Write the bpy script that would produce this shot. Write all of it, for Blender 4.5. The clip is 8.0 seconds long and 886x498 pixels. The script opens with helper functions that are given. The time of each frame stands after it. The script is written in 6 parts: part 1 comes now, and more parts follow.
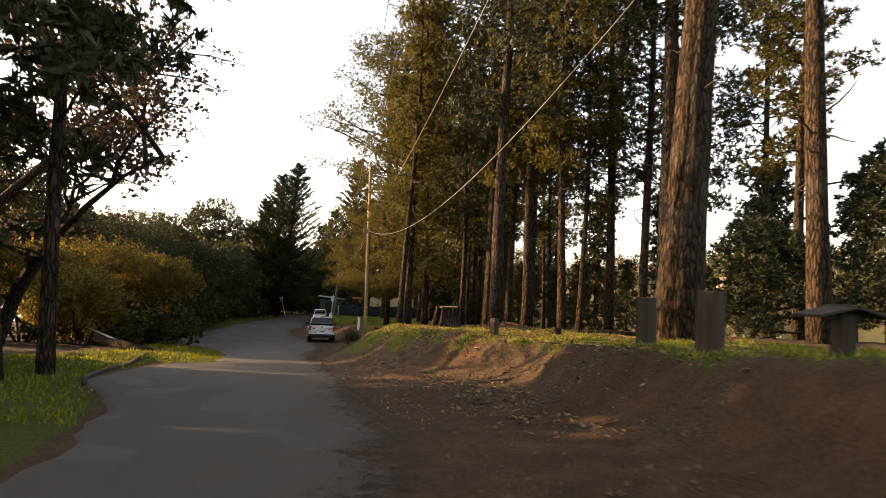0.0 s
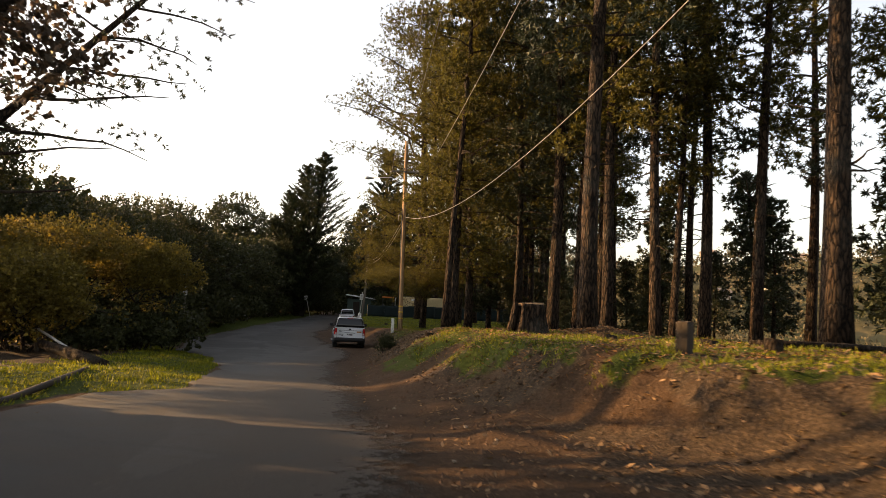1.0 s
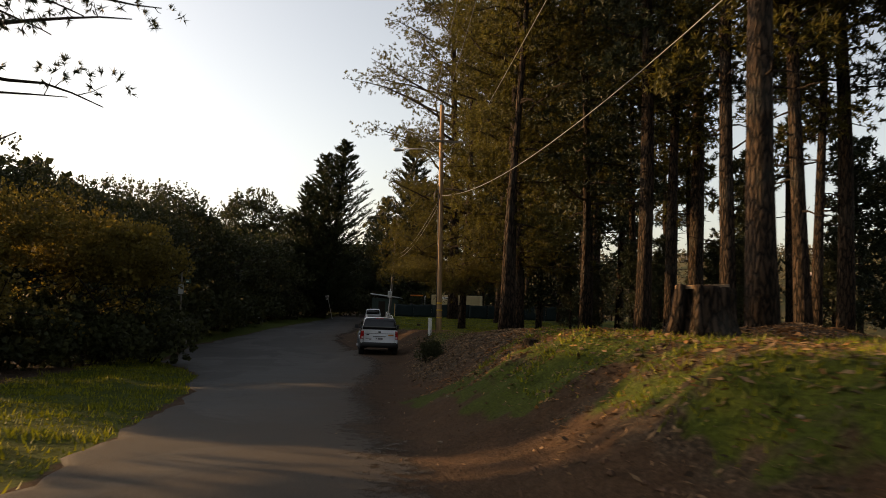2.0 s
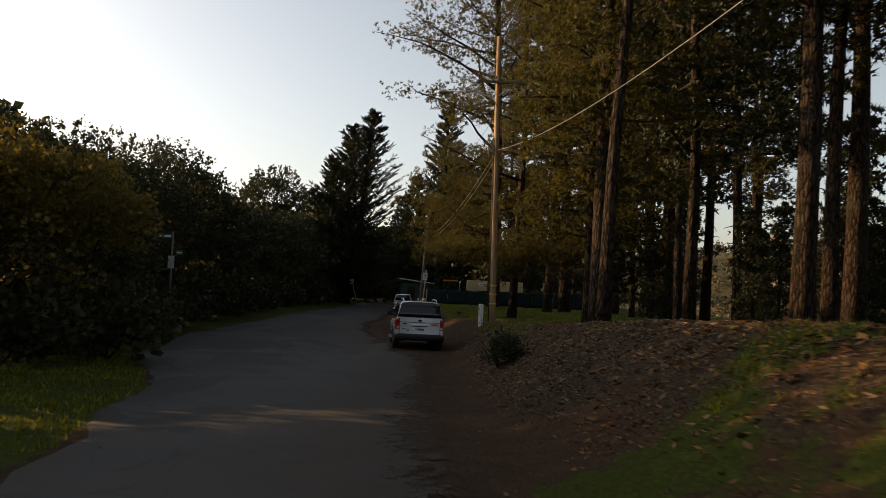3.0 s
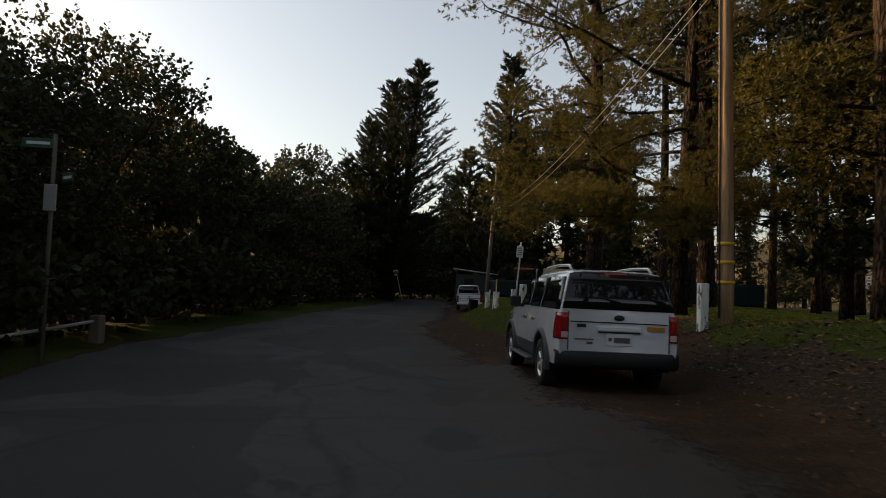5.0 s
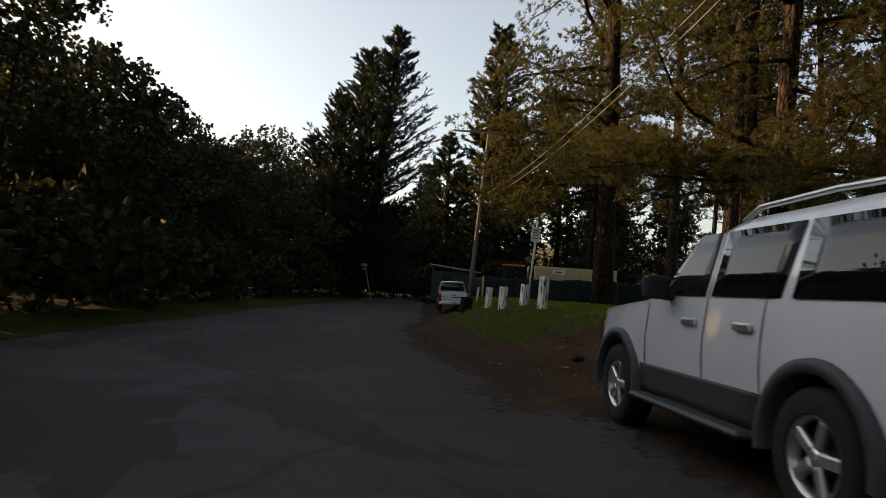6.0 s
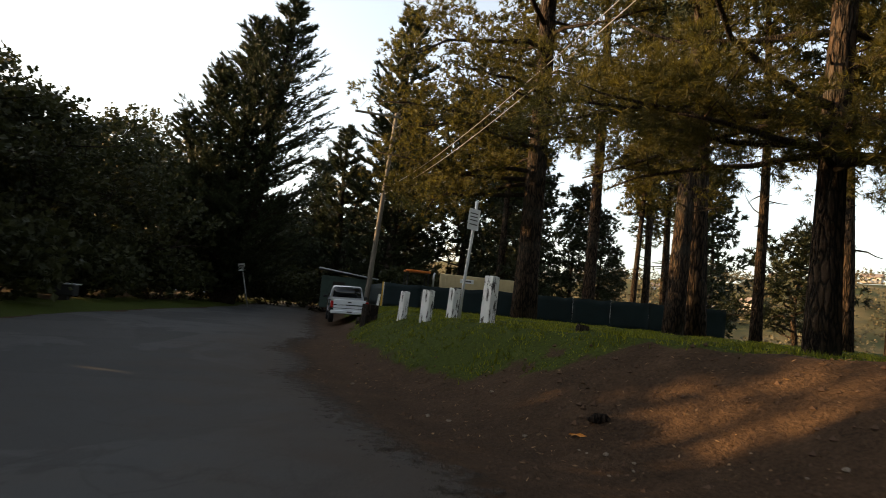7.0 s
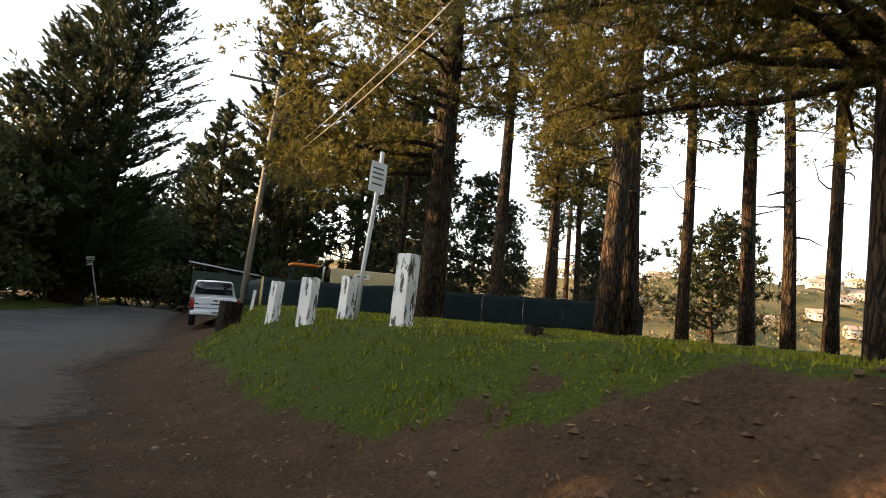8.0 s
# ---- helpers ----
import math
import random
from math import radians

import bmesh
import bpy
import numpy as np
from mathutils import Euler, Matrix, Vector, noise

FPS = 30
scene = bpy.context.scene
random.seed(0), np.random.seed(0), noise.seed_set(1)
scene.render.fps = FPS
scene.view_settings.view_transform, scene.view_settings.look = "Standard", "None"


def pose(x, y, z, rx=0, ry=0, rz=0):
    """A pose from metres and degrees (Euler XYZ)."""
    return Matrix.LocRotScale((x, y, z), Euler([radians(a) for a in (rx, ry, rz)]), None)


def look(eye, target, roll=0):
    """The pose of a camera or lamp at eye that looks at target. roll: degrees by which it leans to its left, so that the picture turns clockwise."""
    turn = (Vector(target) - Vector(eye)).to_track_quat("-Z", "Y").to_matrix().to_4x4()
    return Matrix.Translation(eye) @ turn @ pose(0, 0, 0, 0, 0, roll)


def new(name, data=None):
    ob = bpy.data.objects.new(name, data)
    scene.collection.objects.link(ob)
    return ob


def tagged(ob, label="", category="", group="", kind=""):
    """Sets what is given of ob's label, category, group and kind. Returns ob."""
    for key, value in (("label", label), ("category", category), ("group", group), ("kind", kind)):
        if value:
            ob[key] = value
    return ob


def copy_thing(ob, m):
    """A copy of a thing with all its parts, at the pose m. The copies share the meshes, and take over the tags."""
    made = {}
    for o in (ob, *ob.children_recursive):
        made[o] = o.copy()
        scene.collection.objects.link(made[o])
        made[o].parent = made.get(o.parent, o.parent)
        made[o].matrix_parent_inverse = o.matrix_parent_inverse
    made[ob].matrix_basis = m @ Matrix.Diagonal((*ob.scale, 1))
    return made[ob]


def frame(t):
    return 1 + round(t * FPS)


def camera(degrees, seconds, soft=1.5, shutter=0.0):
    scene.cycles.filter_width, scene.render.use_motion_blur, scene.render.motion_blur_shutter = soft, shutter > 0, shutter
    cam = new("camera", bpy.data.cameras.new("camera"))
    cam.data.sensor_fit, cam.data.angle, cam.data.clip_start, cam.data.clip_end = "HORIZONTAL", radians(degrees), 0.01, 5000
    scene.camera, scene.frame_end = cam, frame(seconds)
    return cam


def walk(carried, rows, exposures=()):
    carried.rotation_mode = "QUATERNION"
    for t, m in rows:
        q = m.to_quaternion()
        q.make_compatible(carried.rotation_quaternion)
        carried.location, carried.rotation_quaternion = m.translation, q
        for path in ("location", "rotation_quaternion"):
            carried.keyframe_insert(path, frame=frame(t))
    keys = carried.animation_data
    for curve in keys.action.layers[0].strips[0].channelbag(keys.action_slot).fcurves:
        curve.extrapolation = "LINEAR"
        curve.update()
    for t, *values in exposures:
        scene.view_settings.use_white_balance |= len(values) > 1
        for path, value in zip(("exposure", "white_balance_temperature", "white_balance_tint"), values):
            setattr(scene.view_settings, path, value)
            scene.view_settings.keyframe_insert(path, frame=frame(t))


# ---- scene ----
# ---------------------------------------------------------------- camera and walk
cam = camera(68.5, 8.0, soft=0.7, shutter=0.2)
METRES, EYE, TILT, LEAN, TURN = 58.0, 1.4, 0.0, 0.0, -7.5
ROWS = [
    (0.0, 0.0, 0.0, 0.0, -0.16, 3.67, -2.49),
    (0.5, -0.0124, 0.0695, -0.0038, 1.29, 3.44, -3.3),
    (1.0, -0.0255, 0.1366, -0.0069, 2.16, 3.69, -2.78),
    (1.5, -0.0395, 0.2029, -0.0104, 3.08, 3.93, -1.99),
    (3.0, -0.0888, 0.3998, -0.0236, 6.14, 2.58, -2.69),
    (3.5, -0.1067, 0.4638, -0.0283, 6.98, 2.42, -3.15),
    (4.0, -0.1268, 0.5287, -0.0338, 7.98, 2.1, -3.01),
    (4.5, -0.1486, 0.5955, -0.0397, 9.11, 2.26, -2.47),
    (5.0, -0.1695, 0.6594, -0.044, 9.11, 2.51, -2.23),
    (6.5, -0.2109, 0.8401, -0.0555, 2.24, 3.49, -5.18),
    (7.0, -0.2165, 0.8908, -0.0572, -3.66, 4.7, -5.77),
    (7.5, -0.2148, 0.9365, -0.058, -9.57, 5.85, -6.34),
    (8.0, -0.2106, 0.9706, -0.0587, -13.1, 5.54, -5.16),
]
EXPOSURES = [(0.0, 2.1, 7400, 15), (1.0, 1.7, 7400, 15), (1.5, 1.22, 7300, 14), (3.0, 0.66, 6900, 12), (3.5, 0.58, 6850, 11), (4.5, 0.6, 6850, 11), (5.0, 0.68, 6800, 11), (6.5, 1.2, 6800, 9), (7.0, 1.6, 6850, 9), (7.5, 2.0, 6850, 9), (8.0, 2.6, 6850, 9)]
walk(cam, [(t, pose(0, 0, EYE, TILT, LEAN, TURN) @ pose(METRES * x, METRES * y, METRES * z, 90 + pitch, roll, yaw))
           for t, x, y, z, yaw, pitch, roll in ROWS], EXPOSURES)

# ---------------------------------------------------------------- world and sun
SUN_AZ, SUN_EL = -69.0, 12.5          # degrees left of +y, degrees above the horizon
world = bpy.data.worlds.new("sky")
scene.world = world
world.use_nodes = True
wn = world.node_tree
sky = wn.nodes.new("ShaderNodeTexSky")
sky.sky_type, sky.sun_disc = "NISHITA", False
sky.sun_elevation, sky.sun_rotation = radians(SUN_EL), radians(SUN_AZ)
sky.air_density, sky.dust_density, sky.ozone_density = 1.0, 2.2, 1.0
veil = wn.nodes.new("ShaderNodeHueSaturation")          # thin high haze pales the sky
veil.inputs["Saturation"].default_value, veil.inputs["Value"].default_value = 0.55, 1.5
wn.links.new(sky.outputs["Color"], veil.inputs["Color"])
wn.links.new(veil.outputs["Color"], wn.nodes["Background"].inputs["Color"])
wn.nodes["Background"].inputs["Strength"].default_value = 0.10
sun_way = Vector((math.sin(radians(SUN_AZ)) * math.cos(radians(SUN_EL)), math.cos(radians(SUN_AZ)) * math.cos(radians(SUN_EL)), math.sin(radians(SUN_EL))))
sun = new("sun", bpy.data.lights.new("sun", "SUN"))
sun.data.energy, sun.data.angle, sun.data.color = 5.0, radians(0.6), (1.0, 0.62, 0.28)
sun.matrix_world = look(sun_way * 60, (0, 0, 0))

# ---------------------------------------------------------------- helpers for shapes
def part(name, me, mat, parent, label=""):
    """One mesh object under a thing, from a bmesh or a mesh."""
    if isinstance(me, bmesh.types.BMesh):
        data = bpy.data.meshes.new(name)
        me.to_mesh(data)
        me.free()
        me = data
    if mat is not None and len(me.materials) == 0:
        for m in (mat if isinstance(mat, (list, tuple)) else (mat,)):
            me.materials.append(m)
    ob = new(name, me)
    ob.parent = parent
    if label:
        ob["label"] = label
    return ob


def thing(name, at, label, category, group="", kind="", turn=0.0, tilt=(0, 0)):
    ob = new(name)
    ob.empty_display_size = 0.2
    ob.matrix_world = pose(at[0], at[1], at[2], tilt[0], tilt[1], turn)
    return tagged(ob, label, category, group, kind)


def mesh_of(name, verts, faces, mats=(), smooth=True, slots=None):
    """A mesh from arrays: verts (n, 3) and triangles or quads (m, k)."""
    me = bpy.data.meshes.new(name)
    verts, faces = np.asarray(verts, dtype=np.float32), np.asarray(faces, dtype=np.int32)
    k = faces.shape[1]
    me.vertices.add(len(verts))
    me.vertices.foreach_set("co", verts.ravel())
    me.loops.add(faces.size)
    me.loops.foreach_set("vertex_index", faces.ravel())
    me.polygons.add(len(faces))
    me.polygons.foreach_set("loop_start", np.arange(0, faces.size, k, dtype=np.int32))
    me.polygons.foreach_set("use_smooth", np.full(len(faces), smooth, dtype=bool))
    if slots is not None:
        me.polygons.foreach_set("material_index", np.asarray(slots, dtype=np.int32))
    me.update(calc_edges=True)
    for m in mats:
        me.materials.append(m)
    return me


def box_bm(size, at=(0, 0, 0), bevel=0.0, bm=None, rot=None, seg=1):
    """A bevelled block, centred at 'at', added to bm."""
    out = bm or bmesh.new()
    b = bmesh.new()
    bmesh.ops.create_cube(b, size=1.0)
    bmesh.ops.scale(b, vec=size, verts=b.verts)
    if bevel:
        bmesh.ops.bevel(b, geom=list(b.edges), offset=bevel, segments=seg, affect="EDGES", profile=0.6)
    m = Matrix.Translation(at) @ (rot.to_4x4() if rot else Matrix.Identity(4))
    bmesh.ops.transform(b, matrix=m, verts=b.verts)
    tmp = bpy.data.meshes.new("tmp")
    b.to_mesh(tmp)
    b.free()
    out.from_mesh(tmp)
    bpy.data.meshes.remove(tmp)
    return out


def lathe(profile, sides=24, axis="x"):
    """Verts and quads of a turned shape: profile of (radius, along)."""
    ang = np.linspace(0, 2 * np.pi, sides, endpoint=False)
    vs = []
    for r, a in profile:
        ring = np.stack([np.full(sides, a), r * np.cos(ang), r * np.sin(ang)], 1)
        vs.append(ring if axis == "x" else ring[:, [1, 2, 0]])
    fs = []
    for i in range(len(profile) - 1):
        for j in range(sides):
            a, b = i * sides + j, i * sides + (j + 1) % sides
            fs.append((a, b, b + sides, a + sides))
    return np.concatenate(vs), np.array(fs)


def tube(points, radii, sides=8, rough=0.0, seed=0, close=True):
    """Verts and quads of a round bar that follows the points; rough roughens its section."""
    rng = np.random.default_rng(abs(int(seed)))
    P = np.asarray(points, dtype=float)
    n = len(P)
    T = np.gradient(P, axis=0)
    T /= np.linalg.norm(T, axis=1)[:, None] + 1e-9
    ref = np.array([1.0, 0.13, 0.07]) if abs(T[0][2]) > 0.7 else np.array([0, 0, 1.0])
    ang = np.linspace(0, 2 * np.pi, sides, endpoint=False)
    ridge = 1 + rough * rng.normal(size=sides)
    vs = []
    for i in range(n):
        a = np.cross(T[i], ref)
        a /= np.linalg.norm(a) + 1e-9
        b = np.cross(T[i], a)
        r = radii[i] * (ridge + (rough * 0.7 * rng.normal(size=sides) if rough else 0))
        vs.append(P[i] + np.outer(np.cos(ang) * r, a) + np.outer(np.sin(ang) * r, b))
    fs = []
    for i in range(n - 1):
        for j in range(sides):
            a, b = i * sides + j, i * sides + (j + 1) % sides
            fs.append((a, b, b + sides, a + sides))
    V = np.concatenate(vs)
    F = np.array(fs)
    if close:
        V = np.concatenate([V, P[:1], P[-1:]])
        caps = []
        for j in range(sides):
            caps.append((len(V) - 2, (j + 1) % sides, j, j))
            caps.append((len(V) - 1, (n - 1) * sides + j, (n - 1) * sides + (j + 1) % sides, (n - 1) * sides + (j + 1) % sides))
        caps = np.array(caps)[:, :3]
        tri = np.concatenate([F[:, [0, 1, 2]], F[:, [0, 2, 3]], caps])
        return V, tri
    return V, np.concatenate([F[:, [0, 1, 2]], F[:, [0, 2, 3]]])


def merged(pieces):
    """Several (verts, faces) as one."""
    vs, fs, o = [], [], 0
    for v, f in pieces:
        vs.append(v)
        fs.append(np.asarray(f) + o)
        o += len(v)
    return np.concatenate(vs), np.concatenate(fs)


def unit(v):
    return v / (np.linalg.norm(v, axis=-1, keepdims=True) + 1e-9)


# ---------------------------------------------------------------- materials
def material(name, rough=0.8, metal=0.0, spec=0.3):
    m = bpy.data.materials.new(name)
    m.use_nodes = True
    b = m.node_tree.nodes["Principled BSDF"]
    b.inputs["Roughness"].default_value = rough
    b.inputs["Metallic"].default_value = metal
    b.inputs["Specular IOR Level"].default_value = spec
    return m, m.node_tree.nodes, m.node_tree.links, b


def noise_of(nodes, links, scale, detail=4.0, rough=0.55, coord="Object", stretch=None, distort=0.0):
    tc = nodes.new("ShaderNodeTexCoord")
    out = tc.outputs[coord]
    if stretch:
        mp = nodes.new("ShaderNodeMapping")
        mp.inputs["Scale"].default_value = stretch
        links.new(out, mp.inputs["Vector"])
        out = mp.outputs["Vector"]
    n = nodes.new("ShaderNodeTexNoise")
    n.inputs["Scale"].default_value, n.inputs["Detail"].default_value = scale, detail
    n.inputs["Roughness"].default_value, n.inputs["Distortion"].default_value = rough, distort
    links.new(out, n.inputs["Vector"])
    return n.outputs["Fac"]


def ramp(nodes, links, fac, stops):
    r = nodes.new("ShaderNodeValToRGB")
    while len(r.color_ramp.elements) < len(stops):
        r.color_ramp.elements.new(0.5)
    for e, (p, c) in zip(r.color_ramp.elements, stops):
        e.position, e.color = p, (*c, 1) if len(c) == 3 else c
    links.new(fac, r.inputs["Fac"])
    return r.outputs["Color"]


def mix(nodes, links, fac, a, b, how="MIX"):
    n = nodes.new("ShaderNodeMix")
    n.data_type, n.blend_type = "RGBA", how
    if isinstance(fac, (int, float)):
        n.inputs[0].default_value = fac
    else:
        links.new(fac, n.inputs[0])
    for sock, v in ((n.inputs[6], a), (n.inputs[7], b)):
        if isinstance(v, tuple):
            sock.default_value = (*v, 1)
        else:
            links.new(v, sock)
    return n.outputs[2]


def bump(nodes, links, b, height, strength=0.5, distance=0.02):
    n = nodes.new("ShaderNodeBump")
    n.inputs["Strength"].default_value, n.inputs["Distance"].default_value = strength, distance
    links.new(height, n.inputs["Height"])
    links.new(n.outputs["Normal"], b.inputs["Normal"])


def plain(name, color, rough=0.6, metal=0.0, spec=0.3, vary=0.25, scale=3.0, grit=60.0):
    """A surface of one paint or stuff, with dirt at two scales and a fine relief."""
    m, n, l, b = material(name, rough, metal, spec)
    f1 = noise_of(n, l, scale, 5)
    f2 = noise_of(n, l, grit, 3)
    dark = tuple(c * (1 - vary) for c in color)
    lite = tuple(min(1, c * (1 + vary * 0.5)) for c in color)
    c = ramp(n, l, f1, [(0.3, dark), (0.7, lite)])
    c = mix(n, l, 0.25, c, ramp(n, l, f2, [(0.35, dark), (0.65, lite)]))
    l.new(c, b.inputs["Base Color"])
    bump(n, l, b, f2, 0.15, 0.004)
    return m


def bark_material(name, deep, face, plate=3.0):
    """Furrowed bark: long plates with dark cracks between."""
    m, n, l, b = material(name, 0.95, 0, 0.1)
    tc = n.new("ShaderNodeTexCoord")
    mp = n.new("ShaderNodeMapping")
    mp.inputs["Scale"].default_value = (plate * 2.2, plate * 2.2, plate * 0.5)
    l.new(tc.outputs["Object"], mp.inputs["Vector"])
    warp = n.new("ShaderNodeTexNoise")
    warp.inputs["Scale"].default_value, warp.inputs["Detail"].default_value = 1.6, 4
    l.new(mp.outputs["Vector"], warp.inputs["Vector"])
    vm = n.new("ShaderNodeVectorMath")
    vm.operation = "MULTIPLY_ADD"
    vm.inputs[1].default_value = (0.9, 0.9, 0.9)
    l.new(warp.outputs["Color"], vm.inputs[0])
    l.new(mp.outputs["Vector"], vm.inputs[2])
    vo = n.new("ShaderNodeTexVoronoi")
    vo.feature = "DISTANCE_TO_EDGE"
    vo.inputs["Scale"].default_value = 1.3
    l.new(vm.outputs["Vector"], vo.inputs["Vector"])
    fine = noise_of(n, l, 14, 6, 0.65, stretch=(2, 2, 0.6))
    big = noise_of(n, l, 0.7, 3)
    face2 = tuple(c * 0.6 for c in face)
    col = ramp(n, l, fine, [(0.3, face2), (0.7, face)])
    col = mix(n, l, ramp(n, l, vo.outputs["Distance"], [(0.02, (1, 1, 1)), (0.22, (0, 0, 0))]), col, deep)
    col = mix(n, l, ramp(n, l, big, [(0.5, (0, 0, 0)), (0.75, (0.5, 0.5, 0.5))]), col, tuple(c * 0.9 for c in (0.09, 0.085, 0.07)))
    l.new(col, b.inputs["Base Color"])
    add = n.new("ShaderNodeMath")
    add.operation = "MULTIPLY_ADD"
    add.inputs[1].default_value = 0.35
    l.new(fine, add.inputs[0])
    hr = n.new("ShaderNodeMapRange")
    hr.inputs["From Max"].default_value = 0.3
    l.new(vo.outputs["Distance"], hr.inputs["Value"])
    l.new(hr.outputs["Result"], add.inputs[2])
    bump(n, l, b, add.outputs[0], 1.0, 0.06)
    return m


def leaf_material(name, lo, hi, through_light=0.35, rough=0.6):
    """Leaves or needles: each a little different, some light let through."""
    m, n, l, b = material(name, rough, 0, 0.25)
    g = n.new("ShaderNodeNewGeometry")
    col = ramp(n, l, g.outputs["Random Per Island"], [(0.0, lo), (0.85, hi), (1.0, tuple(min(1, c * 1.25) for c in hi))])
    big = noise_of(n, l, 0.9, 3)
    col = mix(n, l, ramp(n, l, big, [(0.35, (0.55, 0.55, 0.55)), (0.65, (0, 0, 0))]), col, lo)
    l.new(col, b.inputs["Base Color"])
    t = n.new("ShaderNodeBsdfTranslucent")
    l.new(col, t.inputs["Color"])
    ms = n.new("ShaderNodeMixShader")
    ms.inputs[0].default_value = through_light
    l.new(b.outputs[0], ms.inputs[1])
    l.new(t.outputs[0], ms.inputs[2])
    l.new(ms.outputs[0], n["Material Output"].inputs["Surface"])
    return m


PINE_BARK = bark_material("pine_bark", (0.007, 0.006, 0.005), (0.064, 0.043, 0.029), 3.2)
DARK_BARK = bark_material("dark_bark", (0.010, 0.008, 0.006), (0.055, 0.039, 0.028), 5.0)
LIMB_BARK = bark_material("limb_bark", (0.016, 0.012, 0.009), (0.075, 0.055, 0.040), 9.0)
# low sun's gold is put into NEEDLE; NEEDLE_DARK is the copy without it
NEEDLE = leaf_material("gold_lit_needles", (0.036, 0.036, 0.009), (0.108, 0.092, 0.017), 0.52)
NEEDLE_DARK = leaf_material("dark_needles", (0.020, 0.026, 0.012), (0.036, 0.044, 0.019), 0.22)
CYPRESS = leaf_material("cypress_sprays", (0.020, 0.027, 0.011), (0.042, 0.047, 0.018), 0.15)
LEAF = leaf_material("broad_leaves", (0.022, 0.026, 0.009), (0.048, 0.050, 0.015), 0.28, 0.6)
# low sun on the bushes is put into this golden leaf colour
LEAF_GOLD = leaf_material("sunlit_gold_leaves", (0.085, 0.066, 0.013), (0.20, 0.150, 0.028), 0.5, 0.6)
LEAF_RED = leaf_material("reddish_leaves", (0.030, 0.026, 0.018), (0.085, 0.055, 0.035), 0.35, 0.45)
GRASS = leaf_material("grass_blades", (0.050, 0.068, 0.006), (0.240, 0.235, 0.012), 0.4, 0.6)
LITTER = leaf_material("dry_litter", (0.030, 0.021, 0.013), (0.30, 0.19, 0.10), 0.15, 0.9)
CHIPS = leaf_material("wood_chips", (0.045, 0.022, 0.010), (0.36, 0.175, 0.06), 0.15, 0.9)
FAR_LEAF = leaf_material("far_leaves", (0.045, 0.045, 0.024), (0.13, 0.10, 0.055), 0.2, 0.8)


def ground_material():
    """Bare reddish earth, grass root and dry litter, by the soil's own cover."""
    m, n, l, b = material("soil", 0.97, 0, 0.1)
    big, mid, fine = noise_of(n, l, 0.35, 4), noise_of(n, l, 2.2, 5), noise_of(n, l, 26, 5, 0.65)
    earth = ramp(n, l, mid, [(0.25, (0.018, 0.011, 0.007)), (0.55, (0.048, 0.028, 0.016)), (0.8, (0.088, 0.052, 0.030))])
    earth = mix(n, l, 0.5, earth, ramp(n, l, fine, [(0.3, (0.014, 0.010, 0.007)), (0.7, (0.110, 0.068, 0.040))]))
    lawn = ramp(n, l, fine, [(0.3, (0.018, 0.026, 0.005)), (0.7, (0.062, 0.080, 0.010))])
    dry = ramp(n, l, fine, [(0.25, (0.012, 0.010, 0.007)), (0.5, (0.042, 0.030, 0.020)), (0.75, (0.13, 0.09, 0.058))])
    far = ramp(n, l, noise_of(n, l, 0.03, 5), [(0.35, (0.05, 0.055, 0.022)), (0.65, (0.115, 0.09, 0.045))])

    def attr(name):
        a = n.new("ShaderNodeAttribute")
        a.attribute_name = name
        return a.outputs["Fac"]

    def edged(fac):
        s = n.new("ShaderNodeMath")
        s.operation = "ADD"
        l.new(fac, s.inputs[0])
        c = n.new("ShaderNodeMath")
        c.operation = "MULTIPLY_ADD"
        c.inputs[1].default_value, c.inputs[2].default_value = 0.9, -0.45
        l.new(mid, c.inputs[0])
        l.new(c.outputs[0], s.inputs[1])
        return ramp(n, l, s.outputs[0], [(0.36, (0, 0, 0)), (0.50, (1, 1, 1))])

    col = mix(n, l, edged(attr("litter")), earth, dry)
    col = mix(n, l, edged(attr("lawn")), col, lawn)
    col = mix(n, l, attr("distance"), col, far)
    l.new(col, b.inputs["Base Color"])
    hs = n.new("ShaderNodeMath")
    hs.operation = "MULTIPLY_ADD"
    hs.inputs[1].default_value = 2.2
    l.new(noise_of(n, l, 7, 5, 0.6), hs.inputs[0])
    l.new(fine, hs.inputs[2])
    bump(n, l, b, hs.outputs[0], 0.8, 0.05)
    return m


